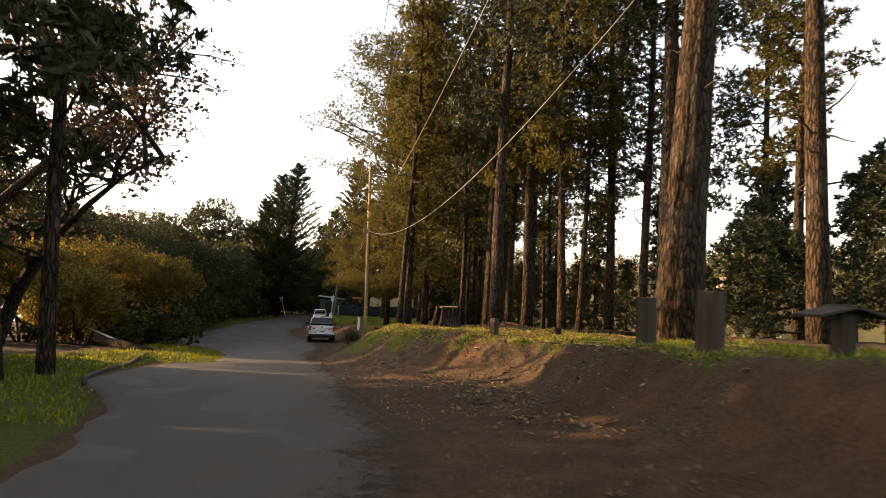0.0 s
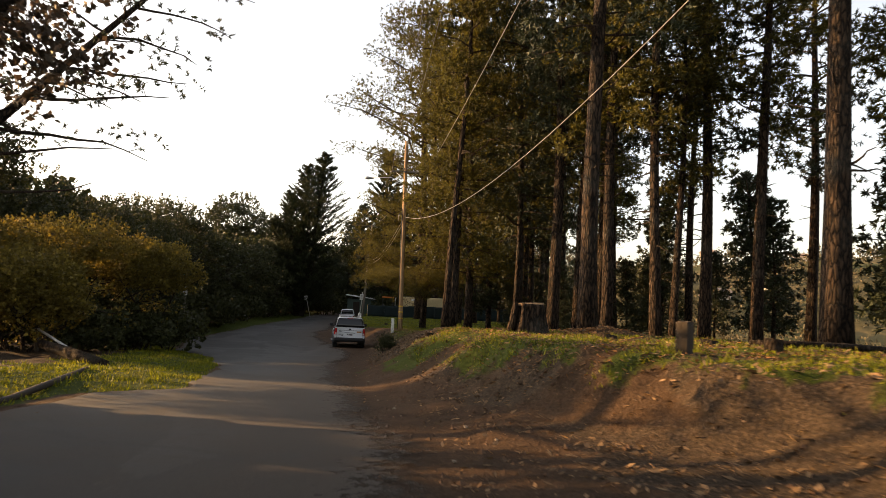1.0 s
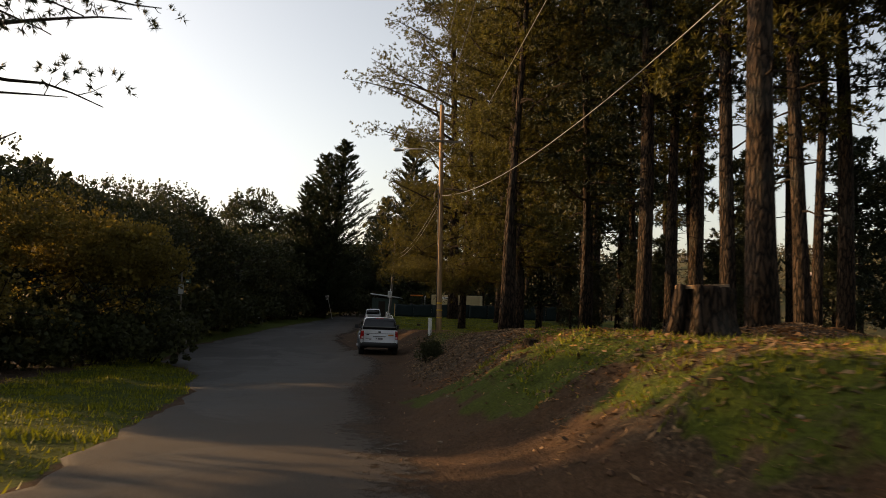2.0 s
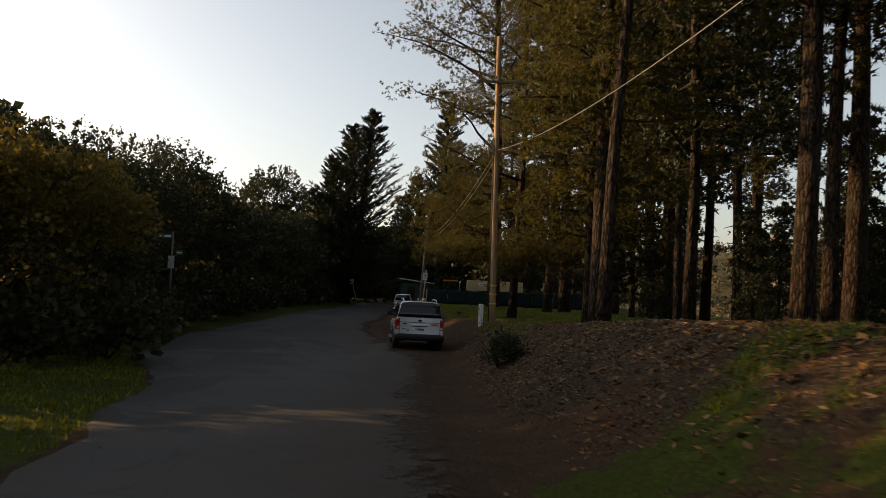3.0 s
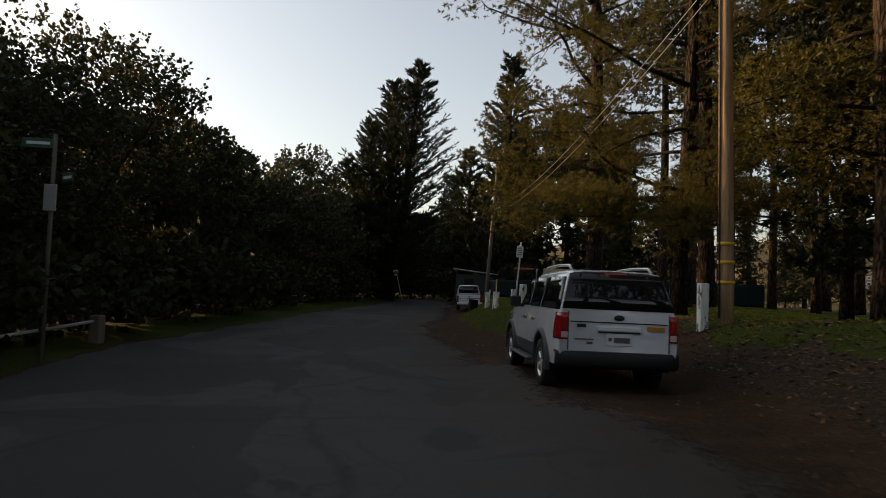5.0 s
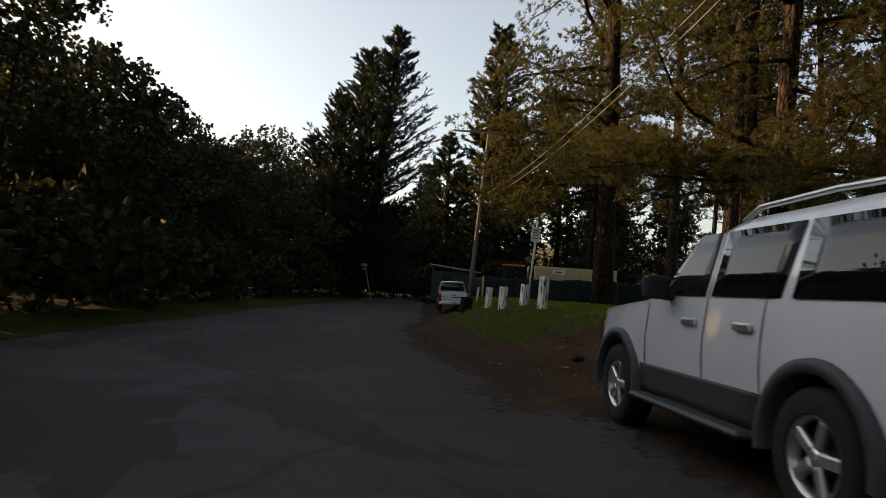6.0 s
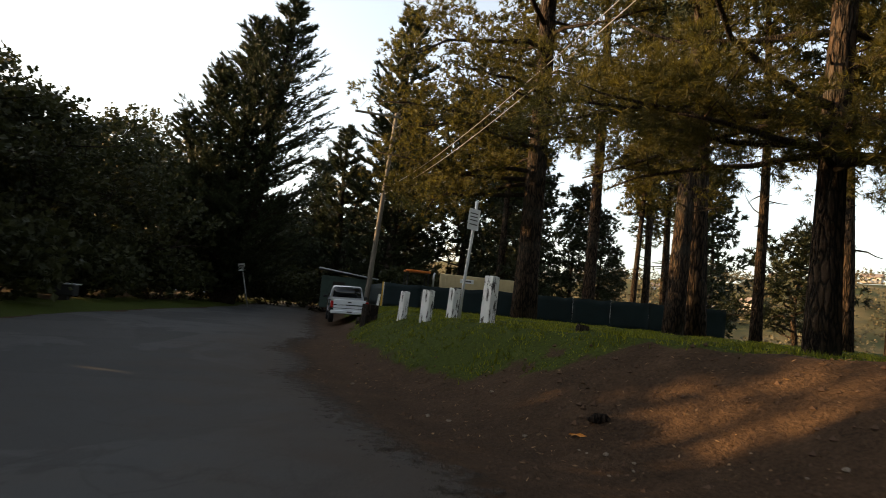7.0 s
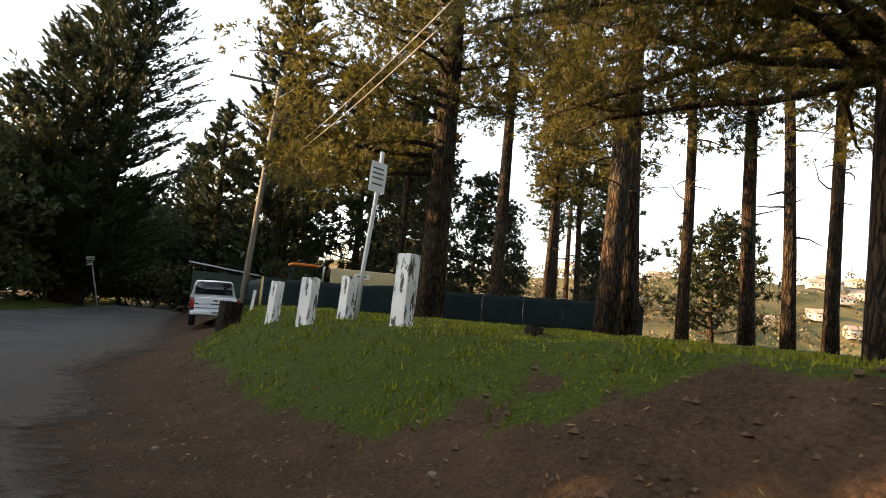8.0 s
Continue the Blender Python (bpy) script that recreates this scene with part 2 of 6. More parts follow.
def asphalt_material():
    """Worn grey asphalt with patched areas, cracks, dust and brown soil blown over."""
    m, n, l, b = material("asphalt", 0.88, 0, 0.25)
    big, mid, fine = noise_of(n, l, 0.22, 4, distort=0.6), noise_of(n, l, 1.4, 5), noise_of(n, l, 70, 4, 0.7)
    tc = n.new("ShaderNodeTexCoord")
    vm = n.new("ShaderNodeVectorMath")
    vm.operation = "ADD"
    wn2 = n.new("ShaderNodeTexNoise")
    wn2.inputs["Scale"].default_value, wn2.inputs["Detail"].default_value = 0.5, 5
    l.new(tc.outputs["Object"], wn2.inputs["Vector"])
    l.new(tc.outputs["Object"], vm.inputs[0])
    l.new(wn2.outputs["Color"], vm.inputs[1])
    cells = n.new("ShaderNodeTexVoronoi")
    cells.inputs["Scale"].default_value = 0.21
    l.new(vm.outputs["Vector"], cells.inputs["Vector"])
    edge = n.new("ShaderNodeTexVoronoi")
    edge.feature = "DISTANCE_TO_EDGE"
    edge.inputs["Scale"].default_value = 0.21
    l.new(vm.outputs["Vector"], edge.inputs["Vector"])
    crk = n.new("ShaderNodeTexVoronoi")
    crk.feature = "DISTANCE_TO_EDGE"
    crk.inputs["Scale"].default_value = 1.1
    l.new(vm.outputs["Vector"], crk.inputs["Vector"])
    patch = ramp(n, l, cells.outputs["Color"], [(0.25, (0.024, 0.024, 0.025)), (0.6, (0.029, 0.030, 0.030)), (0.8, (0.038, 0.038, 0.038))])
    coat = noise_of(n, l, 0.30, 6, 0.55, stretch=(1.0, 0.6, 1.0), distort=0.9)
    patch = mix(n, l, ramp(n, l, coat, [(0.50, (0, 0, 0)), (0.515, (1, 1, 1))]), patch, ramp(n, l, mid, [(0.3, (0.044, 0.045, 0.045)), (0.7, (0.064, 0.065, 0.064))]))
    patch = mix(n, l, ramp(n, l, noise_of(n, l, 0.55, 5, 0.6, distort=1.2), [(0.62, (0, 0, 0)), (0.66, (0.7, 0.7, 0.7))]), patch, (0.023, 0.023, 0.024))
    col = mix(n, l, 0.15, patch, ramp(n, l, big, [(0.3, (0.024, 0.024, 0.025)), (0.7, (0.058, 0.057, 0.054))]))
    col = mix(n, l, ramp(n, l, edge.outputs["Distance"], [(0.004, (0.6, 0.6, 0.6)), (0.018, (0, 0, 0))]), col, (0.02, 0.02, 0.02))
    col = mix(n, l, ramp(n, l, crk.outputs["Distance"], [(0.003, (0.5, 0.5, 0.5)), (0.02, (0, 0, 0))]), col, (0.022, 0.021, 0.02))
    col = mix(n, l, 0.22, col, ramp(n, l, fine, [(0.3, (0.015, 0.015, 0.015)), (0.7, (0.080, 0.079, 0.076))]))
    a = n.new("ShaderNodeAttribute")
    a.attribute_name = "dust"
    s = n.new("ShaderNodeMath")
    s.operation = "MULTIPLY_ADD"
    s.inputs[1].default_value = 1.0
    l.new(a.outputs["Fac"], s.inputs[0])
    sc = n.new("ShaderNodeMath")
    sc.operation = "MULTIPLY_ADD"
    sc.inputs[1].default_value, sc.inputs[2].default_value = 1.1, -0.55
    l.new(mid, sc.inputs[0])
    l.new(sc.outputs[0], s.inputs[2])
    col = mix(n, l, ramp(n, l, s.outputs[0], [(0.15, (0, 0, 0)), (0.85, (0.97, 0.97, 0.97))]), col, ramp(n, l, fine, [(0.3, (0.018, 0.014, 0.011)), (0.7, (0.062, 0.048, 0.036))]))
    l.new(col, b.inputs["Base Color"])
    bump(n, l, b, fine, 0.4, 0.01)
    # the worn edge crumbles into loose grit and bare soil
    crumb = n.new("ShaderNodeMath")
    crumb.operation = "MULTIPLY_ADD"
    crumb.inputs[1].default_value = 1.5
    l.new(noise_of(n, l, 6.0, 8, 0.75), crumb.inputs[0])
    worn = n.new("ShaderNodeAttribute")
    worn.attribute_name = "worn"
    l.new(worn.outputs["Fac"], crumb.inputs[2])
    gone = n.new("ShaderNodeBsdfTransparent")
    edge_mix = n.new("ShaderNodeMixShader")
    mr = n.new("ShaderNodeMapRange")
    mr.inputs["From Min"].default_value, mr.inputs["From Max"].default_value = 1.40, 1.68
    l.new(crumb.outputs[0], mr.inputs["Value"])
    l.new(mr.outputs["Result"], edge_mix.inputs[0])
    l.new(b.outputs[0], edge_mix.inputs[1])
    l.new(gone.outputs[0], edge_mix.inputs[2])
    l.new(edge_mix.outputs[0], n["Material Output"].inputs["Surface"])
    return m


SOIL, ASPHALT = ground_material(), asphalt_material()


def worn_paint(name, paint, wood, amount=0.5):
    """Old paint that flakes off grey wood along the grain."""
    m, n, l, b = material(name, 0.75, 0, 0.3)
    flake = noise_of(n, l, 9, 8, 0.7, stretch=(1, 1, 0.28), distort=0.4)
    fine = noise_of(n, l, 40, 4, stretch=(1, 1, 0.15))
    base = ramp(n, l, fine, [(0.3, tuple(c * 0.5 for c in wood)), (0.7, wood)])
    coat = ramp(n, l, noise_of(n, l, 3, 4), [(0.3, tuple(c * 0.82 for c in paint)), (0.7, paint)])
    col = mix(n, l, ramp(n, l, flake, [(amount, (0, 0, 0)), (amount + 0.04, (1, 1, 1))]), coat, base)
    l.new(col, b.inputs["Base Color"])
    bump(n, l, b, flake, 0.5, 0.012)
    return m


def wood_material(name, lo, hi, scale=6.0, rough=0.85):
    m, n, l, b = material(name, rough, 0, 0.2)
    grain = noise_of(n, l, scale, 7, 0.65, stretch=(3, 3, 0.16), distort=0.3)
    big = noise_of(n, l, 0.8, 3)
    col = mix(n, l, 0.3, ramp(n, l, grain, [(0.3, lo), (0.7, hi)]), ramp(n, l, big, [(0.3, lo), (0.7, hi)]))
    l.new(col, b.inputs["Base Color"])
    bump(n, l, b, grain, 0.6, 0.012)
    return m


WHITE_POST = worn_paint("flaking_white_paint", (0.70, 0.70, 0.67), (0.06, 0.05, 0.042), 0.545)
POLE_WOOD = wood_material("pole_wood", (0.08, 0.050, 0.028), (0.50, 0.32, 0.17))
OLD_POLE = wood_material("grey_pole_wood", (0.05, 0.043, 0.036), (0.19, 0.165, 0.13))
POST_WOOD = wood_material("post_wood", (0.015, 0.012, 0.010), (0.052, 0.039, 0.027))
CUT_WOOD = wood_material("cut_wood", (0.10, 0.065, 0.04), (0.30, 0.20, 0.115), 9)
CABLE = plain("black_cable", (0.03, 0.03, 0.032), 0.5)
PALE_CABLE = plain("pale_cable", (0.17, 0.165, 0.16), 0.5)
PALE_PIPE = plain("weathered_pipe_paint", (0.36, 0.36, 0.35), 0.6)
STEEL = plain("dull_steel", (0.42, 0.42, 0.42), 0.45, 0.9)
GALV = plain("galvanised_steel", (0.5, 0.5, 0.49), 0.5, 0.5, vary=0.15)
SIGN_WHITE = plain("sign_white", (0.74, 0.75, 0.73), 0.4, vary=0.12, scale=5)
SIGN_BAR = plain("sign_print", (0.10, 0.09, 0.09), 0.5)
SIGN_GREEN = plain("sign_green", (0.05, 0.11, 0.075), 0.4)
YELLOW_TAG = plain("yellow_tag", (0.62, 0.38, 0.03), 0.5)
CAR_WHITE = plain("white_car_paint", (0.68, 0.70, 0.73), 0.16, 0, 0.5, vary=0.06, scale=2.0, grit=9.0)
CAR_WHITE.node_tree.nodes["Principled BSDF"].inputs["Coat Weight"].default_value = 1.0
CAR_GREY = plain("grey_cladding", (0.055, 0.058, 0.06), 0.55, vary=0.2)
CAR_BLACK = plain("black_plastic", (0.018, 0.018, 0.019), 0.6, vary=0.2)
RUBBER = plain("tyre_rubber", (0.022, 0.021, 0.020), 0.9, vary=0.3)
ALLOY = plain("alloy_rim", (0.62, 0.62, 0.61), 0.32, 0.85, vary=0.1)
CHROME = plain("bright_metal", (0.7, 0.7, 0.7), 0.18, 1.0, vary=0.05)
TAIL_RED = plain("red_lens", (0.30, 0.010, 0.010), 0.15, 0, 0.6, vary=0.1)
TAIL_CLEAR = plain("pale_lens", (0.55, 0.38, 0.36), 0.15, 0, 0.6, vary=0.1)
AMBER = plain("amber_lens", (0.75, 0.20, 0.02), 0.2, 0, 0.5, vary=0.1)
STICKER = plain("orange_sticker", (0.50, 0.20, 0.03), 0.5, vary=0.3)
PLATE = plain("plate_white", (0.62, 0.63, 0.64), 0.4, vary=0.1)
FENCE_CLOTH = plain("green_screen_cloth", (0.006, 0.016, 0.018), 0.8, vary=0.35, scale=1.2, grit=120)
BEIGE = plain("beige_steel", (0.52, 0.42, 0.24), 0.55, vary=0.15)
ORANGE = plain("orange_enamel", (0.55, 0.16, 0.03), 0.4)
RED = plain("red_enamel", (0.5, 0.04, 0.03), 0.5)
ROOF_PALE = plain("pale_roof_sheet", (0.55, 0.56, 0.57), 0.5)
SHED_WALL = plain("dark_green_boards", (0.05, 0.075, 0.06), 0.8)
HOUSE_WALL = plain("far_house_wall", (0.36, 0.32, 0.27), 0.8, vary=0.2, scale=0.2)
HOUSE_ROOF = plain("far_house_roof", (0.22, 0.17, 0.14), 0.8, vary=0.2, scale=0.2)
DARK_PANE = plain("far_pane", (0.05, 0.055, 0.06), 0.2)
STONE = plain("stone", (0.20, 0.16, 0.12), 0.9, vary=0.4, scale=8)


def glass_material(name, tint, rough=0.02):
    m, n, l, b = material(name, rough, 0, 0.5)
    b.inputs["Base Color"].default_value = (*tint, 1)
    b.inputs["Transmission Weight"].default_value = 0.0
    b.inputs["IOR"].default_value = 1.45
    return m


GLASS_DARK = glass_material("privacy_glass", (0.006, 0.007, 0.008))
GLASS = glass_material("car_glass", (0.018, 0.022, 0.022))


def water_material():
    m, n, l, b = material("bay_water", 0.15, 0, 0.5)
    f = noise_of(n, l, 0.02, 5, stretch=(1, 0.2, 1))
    l.new(ramp(n, l, f, [(0.3, (0.10, 0.13, 0.16)), (0.7, (0.16, 0.19, 0.22))]), b.inputs["Base Color"])
    bump(n, l, b, noise_of(n, l, 0.4, 4), 0.4, 0.5)
    return m


WATER = water_material()

# ---------------------------------------------------------------- the lie of the land
ROAD_Z = ((-30, 1.6), (0, .05), (4, -.17), (8, -.35), (12, -.55), (23.7, -1.32), (31.4, -1.9), (39.2, -2.5), (49.9, -3.17), (55.5, -3.32), (75, -3.4), (150, -4.0), (400, -9))
BANK_Z = ((-30, 2), (-10, 1.4), (0, 1.15), (5, .95), (8.4, .70), (12, .48), (16, .33), (26, -.08), (32, -.42), (37, -.75), (41, -1.05), (45, -1.35), (54, -1.9), (60, -2.12), (66, -2.25), (80, -2.3), (100, -2.7), (150, -3.6), (400, -8))
BANK_TOE = ((-10, 1.9), (0, 1.5), (8, .9), (17, 0), (25, -.7), (35, -1.5), (43, -1.6), (50, -1.1), (53, -1.0), (56, -2.2), (60, -3.9), (64, -5.2), (69, -6), (75, -5.3), (91, -5.0), (150, -6))
BANK_W = ((-10, 3), (8, 3), (17, 2.8), (25, 2.4), (32, 3.4), (43, 4.2), (50, 2.4), (54, 2.2), (58, 3.2), (65, 3.2), (75, 3), (150, 4))
ROAD_LEFT = ((-30, -2.5), (5, -2.6), (8, -3.1), (10.4, -3.7), (13, -5.0), (16, -5.6), (19.8, -5.7), (21.4, -4.2), (25, -4.7), (30, -5.6), (36, -7.2), (40, -9.0), (44, -11.2), (50, -12.8), (57, -14.2), (64, -13.5), (80, -12.8), (99, -11.0), (150, -10.5), (200, -11))


# foot of the cut bank beyond the dirt shoulder
CUT_FOOT = ((-30, 4.2), (-5, 3.5), (4, 3.3), (10, 3.3), (13.8, 3.1), (15.2, 2.4), (17, 1.7), (20, .85), (23, .15), (26, -.5), (30, -1.0), (35, -1.4), (50, -1))


def along(y, table):
    return np.interp(y, [p[0] for p in table], [p[1] for p in table])


def smooth(s):
    s = np.clip(s, 0, 1)
    return s * s * (3 - 2 * s)


def waves(x, y, scale, seed):
    """A soft uneven field between about -1 and 1."""
    r = np.random.default_rng(seed)
    out = np.zeros(np.broadcast(x, y).shape)
    for k in range(7):
        a, f, p = r.uniform(0, 2 * np.pi), (0.6 + 0.5 * k) / scale, r.uniform(0, 6.3)
        out = out + np.sin((x * np.cos(a) + y * np.sin(a)) * f * 2 * np.pi + p) / (1 + 0.55 * k)
    return out / 2.2


def land(x, y):
    """Height of the bare land at x, y."""
    x, y = np.asarray(x, float), np.asarray(y, float)
    road, bank = along(y, ROAD_Z), along(y, BANK_Z)
    toe = along(y, BANK_TOE) + 0.35 * waves(x * 0, y, 9, 3)
    s = smooth((x - toe) / along(y, BANK_W))
    cut = along(y, CUT_FOOT) + 0.22 * waves(x * 0, y, 4, 13) + 0.10 * waves(x * 0, y, 1.3, 14)
    step = 0.24 * np.clip((x - toe + 0.3) / np.maximum(cut - toe + 0.3, 0.3), 0, 1) ** 1.4 + 0.76 * smooth((x - cut + 0.15) / (np.interp(y, [10, 16, 22, 27], [1.0, 1.25, 1.9, 2.5]) + 0.2 * waves(x, y, 3, 15)))
    s = s + (step - s) * (1 - smooth((y - 24) / 8))
    z = road + (bank - road) * s
    off = smooth((x - toe - 0.2) / 1.5) + smooth((along(y, ROAD_LEFT) - x - 0.3) / 1.5)
    z = z + off * (0.05 * waves(x, y, 2.6, 5) + 0.03 * waves(x, y, 0.95, 6)) + 0.045 * waves(x, y, 1.2, 16) * smooth((x - toe) / 0.8) * (1 - smooth((y - 34) / 4))
    # chip mound round the foot of the near pine, and the litter mound beside the road
    z = z + 0.28 * np.exp(-(((x - 6.6) / 1.5) ** 2 + ((y - 28.8) / 1.3) ** 2))
    z = z + 0.10 * np.exp(-(((x - 3.4) / 3.2) ** 2 + ((y - 38.5) / 6.0) ** 2))
    # the dusty shoulder on which the suv stands lies a little over the lane
    z = z + 0.30 * smooth((x + 4.9) / 1.7) * (1 - s) * smooth((y - 43) / 5) * (1 - smooth((y - 55) / 3.5))
    # low verge by the left edge, falling away further out
    left = along(y, ROAD_LEFT) - x
    z = z + 0.12 * smooth(left / 2.0) - 9.0 * smooth((left - 14) / 60.0) - 90 * smooth((left - 70) / 500)
    # the valley behind the trees and the hill across it
    d = np.hypot(x, y - 10)
    ang = np.arctan2(x, np.maximum(y - 10, -200))
    side = smooth((x - 21 - 0.05 * np.abs(y - 50)) / 60)
    ahead = smooth((d - 130) / 150) * smooth((x + 40) / 80)
    v = np.maximum(side, ahead)
    hill = 70 * smooth((d - 190) / 330) * (0.85 + 0.2 * waves(ang * 200, d * 0.2, 60, 8))
    z = z + v * (-24 * smooth((d - 25) / 120) + hill + 1.2 * waves(x, y, 55, 9))
    return z


def floor_z(x, y):
    return float(land(x, y))


def spread_axis(lo, hi, step, far, n):
    mid = np.arange(lo, hi + step / 2, step)
    grow = np.geomspace(step, far, n)
    return np.concatenate([(lo - np.cumsum(grow))[::-1], mid, hi + np.cumsum(grow)])


xs, ys = spread_axis(-17, 15, 0.28, 320, 44), spread_axis(-5, 88, 0.28, 320, 44)
GX, GY = np.meshgrid(xs, ys)
GZ = land(GX, GY)
nx, ny = len(xs), len(ys)
idx = np.arange(nx * ny).reshape(ny, nx)
quads = np.stack([idx[:-1, :-1], idx[:-1, 1:], idx[1:, 1:], idx[1:, :-1]], -1).reshape(-1, 4)


def lawn_cover(x, y):
    """How grassy the soil is, 0 to 1."""
    toe, w = along(y, BANK_TOE), along(y, BANK_W)
    s = (x - toe) / w
    right = smooth((s - 0.60) / 0.35) * (0.52 + 0.52 * waves(x, y, 4.2, 21))
    right = np.maximum(right, smooth((s - 0.38) / 0.3) * (0.62 + 0.5 * waves(x, y, 3.1, 24)) * smooth((y - 41) / 4) * (1 - smooth((y - 52) / 2)))
    edge = smooth((x - along(y, CUT_FOOT) + np.interp(y, [15, 19, 23, 30], [-0.40, -0.35, 0.05, 0.6]) - 0.3 * waves(x, y, 1.6, 25)) / 0.55) * (0.54 + 0.22 * waves(x, y, 3.4, 21) + 0.30 * waves(x, y, 1.2, 28)) * (1 - 0.55 * smooth((x - 8) / 6))
    right = right + (edge - right) * (1 - smooth((y - 29) / 3))
    right = right * np.interp(y, [30, 32, 40, 44, 48, 52], [1, 0.5, 0.45, 0.8, 1.25, 1.2])
    ragged = 0.55 * waves(x, y, 2.4, 26) + 0.3 * waves(x, y, 0.8, 27)
    deep = smooth((s - 0.26 + 0.12 * ragged) / 0.34) * smooth((y - 61.3 + 0.85 * np.clip(x + 3, 0, 6) + 1.3 * ragged) / 1.9)
    right = np.maximum(right * (1 - smooth((y - 54) / 2)), deep * 1.1 * (1 - smooth((y - 112) / 10)))
    right = right * (1 - 0.9 * np.exp(-(((x - 6.6) / 2.2) ** 2 + ((y - 28.6) / 1.8) ** 2)))
    right = right * np.where((y < 52) & (x > 12), 0.6, 1.0)
    left = smooth((along(y, ROAD_LEFT) - x + 0.25) / 0.6) * (0.85 + 0.2 * waves(x, y, 4, 22)) * (1 - smooth((along(y, ROAD_LEFT) - x - 3.2 - waves(x, y, 3, 29)) / 1.4))
    return np.clip(np.maximum(right, left), 0, 1)


def litter_cover(x, y):
    toe, w = along(y, BANK_TOE), along(y, BANK_W)
    s = (x - toe) / w
    a = smooth((s - 0.2) / 0.4) * (0.55 + 0.4 * waves(x, y, 3.5, 31)) * np.where((y > 6) & (y < 56), 1, 0.25)
    a = np.where((y > 32) & (y < 52), np.maximum(a, smooth((s - 0.1) / 0.3) * 0.85), a)
    a = np.maximum(a, np.exp(-(((x - 6.6) / 2.0) ** 2 + ((y - 28.6) / 1.6) ** 2)))
    a = np.maximum(a, smooth((along(y, ROAD_LEFT) - x - 3.0) / 1.5) * smooth((x + 60) / 20))
    return np.clip(a, 0, 1)


def add_attr(me, name, values):
    at = me.attributes.new(name, "FLOAT", "POINT")
    at.data.foreach_set("value", np.asarray(values, dtype=np.float32).ravel())


ground_me = mesh_of("ground", np.stack([GX, GY, GZ], -1).reshape(-1, 3), quads, [SOIL])
add_attr(ground_me, "lawn", lawn_cover(GX, GY))
add_attr(ground_me, "litter", litter_cover(GX, GY))
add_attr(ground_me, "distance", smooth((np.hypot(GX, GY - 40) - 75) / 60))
tagged(new("ground", ground_me), "sloping earth ground with grass, bare soil and dry litter", "ground", kind="structure")

# the road: one sheet of asphalt that lies on the land, with broken edges
ry = np.arange(-12, 190, 0.4)
cols = np.linspace(0, 1, 36)
RT = along(ry, BANK_TOE) - 0.25 + 0.30 * waves(ry * 0, ry, 5, 41) + 0.12 * waves(ry * 0, ry, 1.1, 42)
RT = RT - np.interp(ry, [45, 48, 55, 58, 66, 80], [0, 1.5, 1.7, 0.5, -0.4, -0.1])
RL = along(ry, ROAD_LEFT) + 0.25 * waves(ry * 0, ry, 5, 43) + 0.12 * waves(ry * 0, ry, 1.3, 44)
RX = RL[:, None] + (RT - RL)[:, None] * cols[None, :]
RY = np.repeat(ry[:, None], len(cols), 1)
rim = np.minimum(cols, 1 - cols)[None, :] * (RT - RL)[:, None]
RZ = land(RX, RY) + 0.022 * smooth(rim / 0.12) - 0.03 * (1 - smooth(rim / 0.05)) + 0.012 * waves(RX, RY, 3.0, 45)
ridx = np.arange(RX.size).reshape(RX.shape)
rq = np.stack([ridx[:-1, :-1], ridx[:-1, 1:], ridx[1:, 1:], ridx[1:, :-1]], -1).reshape(-1, 4)
road_me = mesh_of("road", np.stack([RX, RY, RZ], -1).reshape(-1, 3), rq, [ASPHALT])
right_gap = (RT[:, None] - RX)
add_attr(road_me, "dust", np.clip(1.0 - right_gap / 4.5, 0, 1) ** 1.3 * 1.05 + 0.42 * np.exp(-((RY - 18.5) / 5.5) ** 2) + np.clip(1 - (RX - RL[:, None]) / 0.8, 0, 1) * 0.4)
add_attr(road_me, "worn", np.clip(1.0 - right_gap / 2.0, 0, 1))
tagged(new("road", road_me), "worn grey asphalt lane with patches and dusty edges", "road", kind="structure")

# the bay, far below on the open side
bm = bmesh.new()
bmesh.ops.create_grid(bm, x_segments=12, y_segments=12, size=2400)
bay = part("water", bm, WATER, None)
bay.location = (-2900, 1400, -78)
tagged(bay, "pale bay water far below the slope", "water", kind="structure")
# far ridge beyond the bay, distance haze put into its pale blue colour
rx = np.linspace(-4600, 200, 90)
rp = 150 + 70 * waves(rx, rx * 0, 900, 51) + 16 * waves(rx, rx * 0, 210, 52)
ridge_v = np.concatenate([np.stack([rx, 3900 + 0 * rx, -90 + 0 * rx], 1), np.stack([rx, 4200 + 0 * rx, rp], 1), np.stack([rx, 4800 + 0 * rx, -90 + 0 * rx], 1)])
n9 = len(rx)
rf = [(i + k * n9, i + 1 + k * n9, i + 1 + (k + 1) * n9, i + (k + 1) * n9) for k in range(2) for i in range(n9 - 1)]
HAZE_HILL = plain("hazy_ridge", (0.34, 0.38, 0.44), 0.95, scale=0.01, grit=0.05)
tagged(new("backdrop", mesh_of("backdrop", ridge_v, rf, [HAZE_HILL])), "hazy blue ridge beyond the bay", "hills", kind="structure")

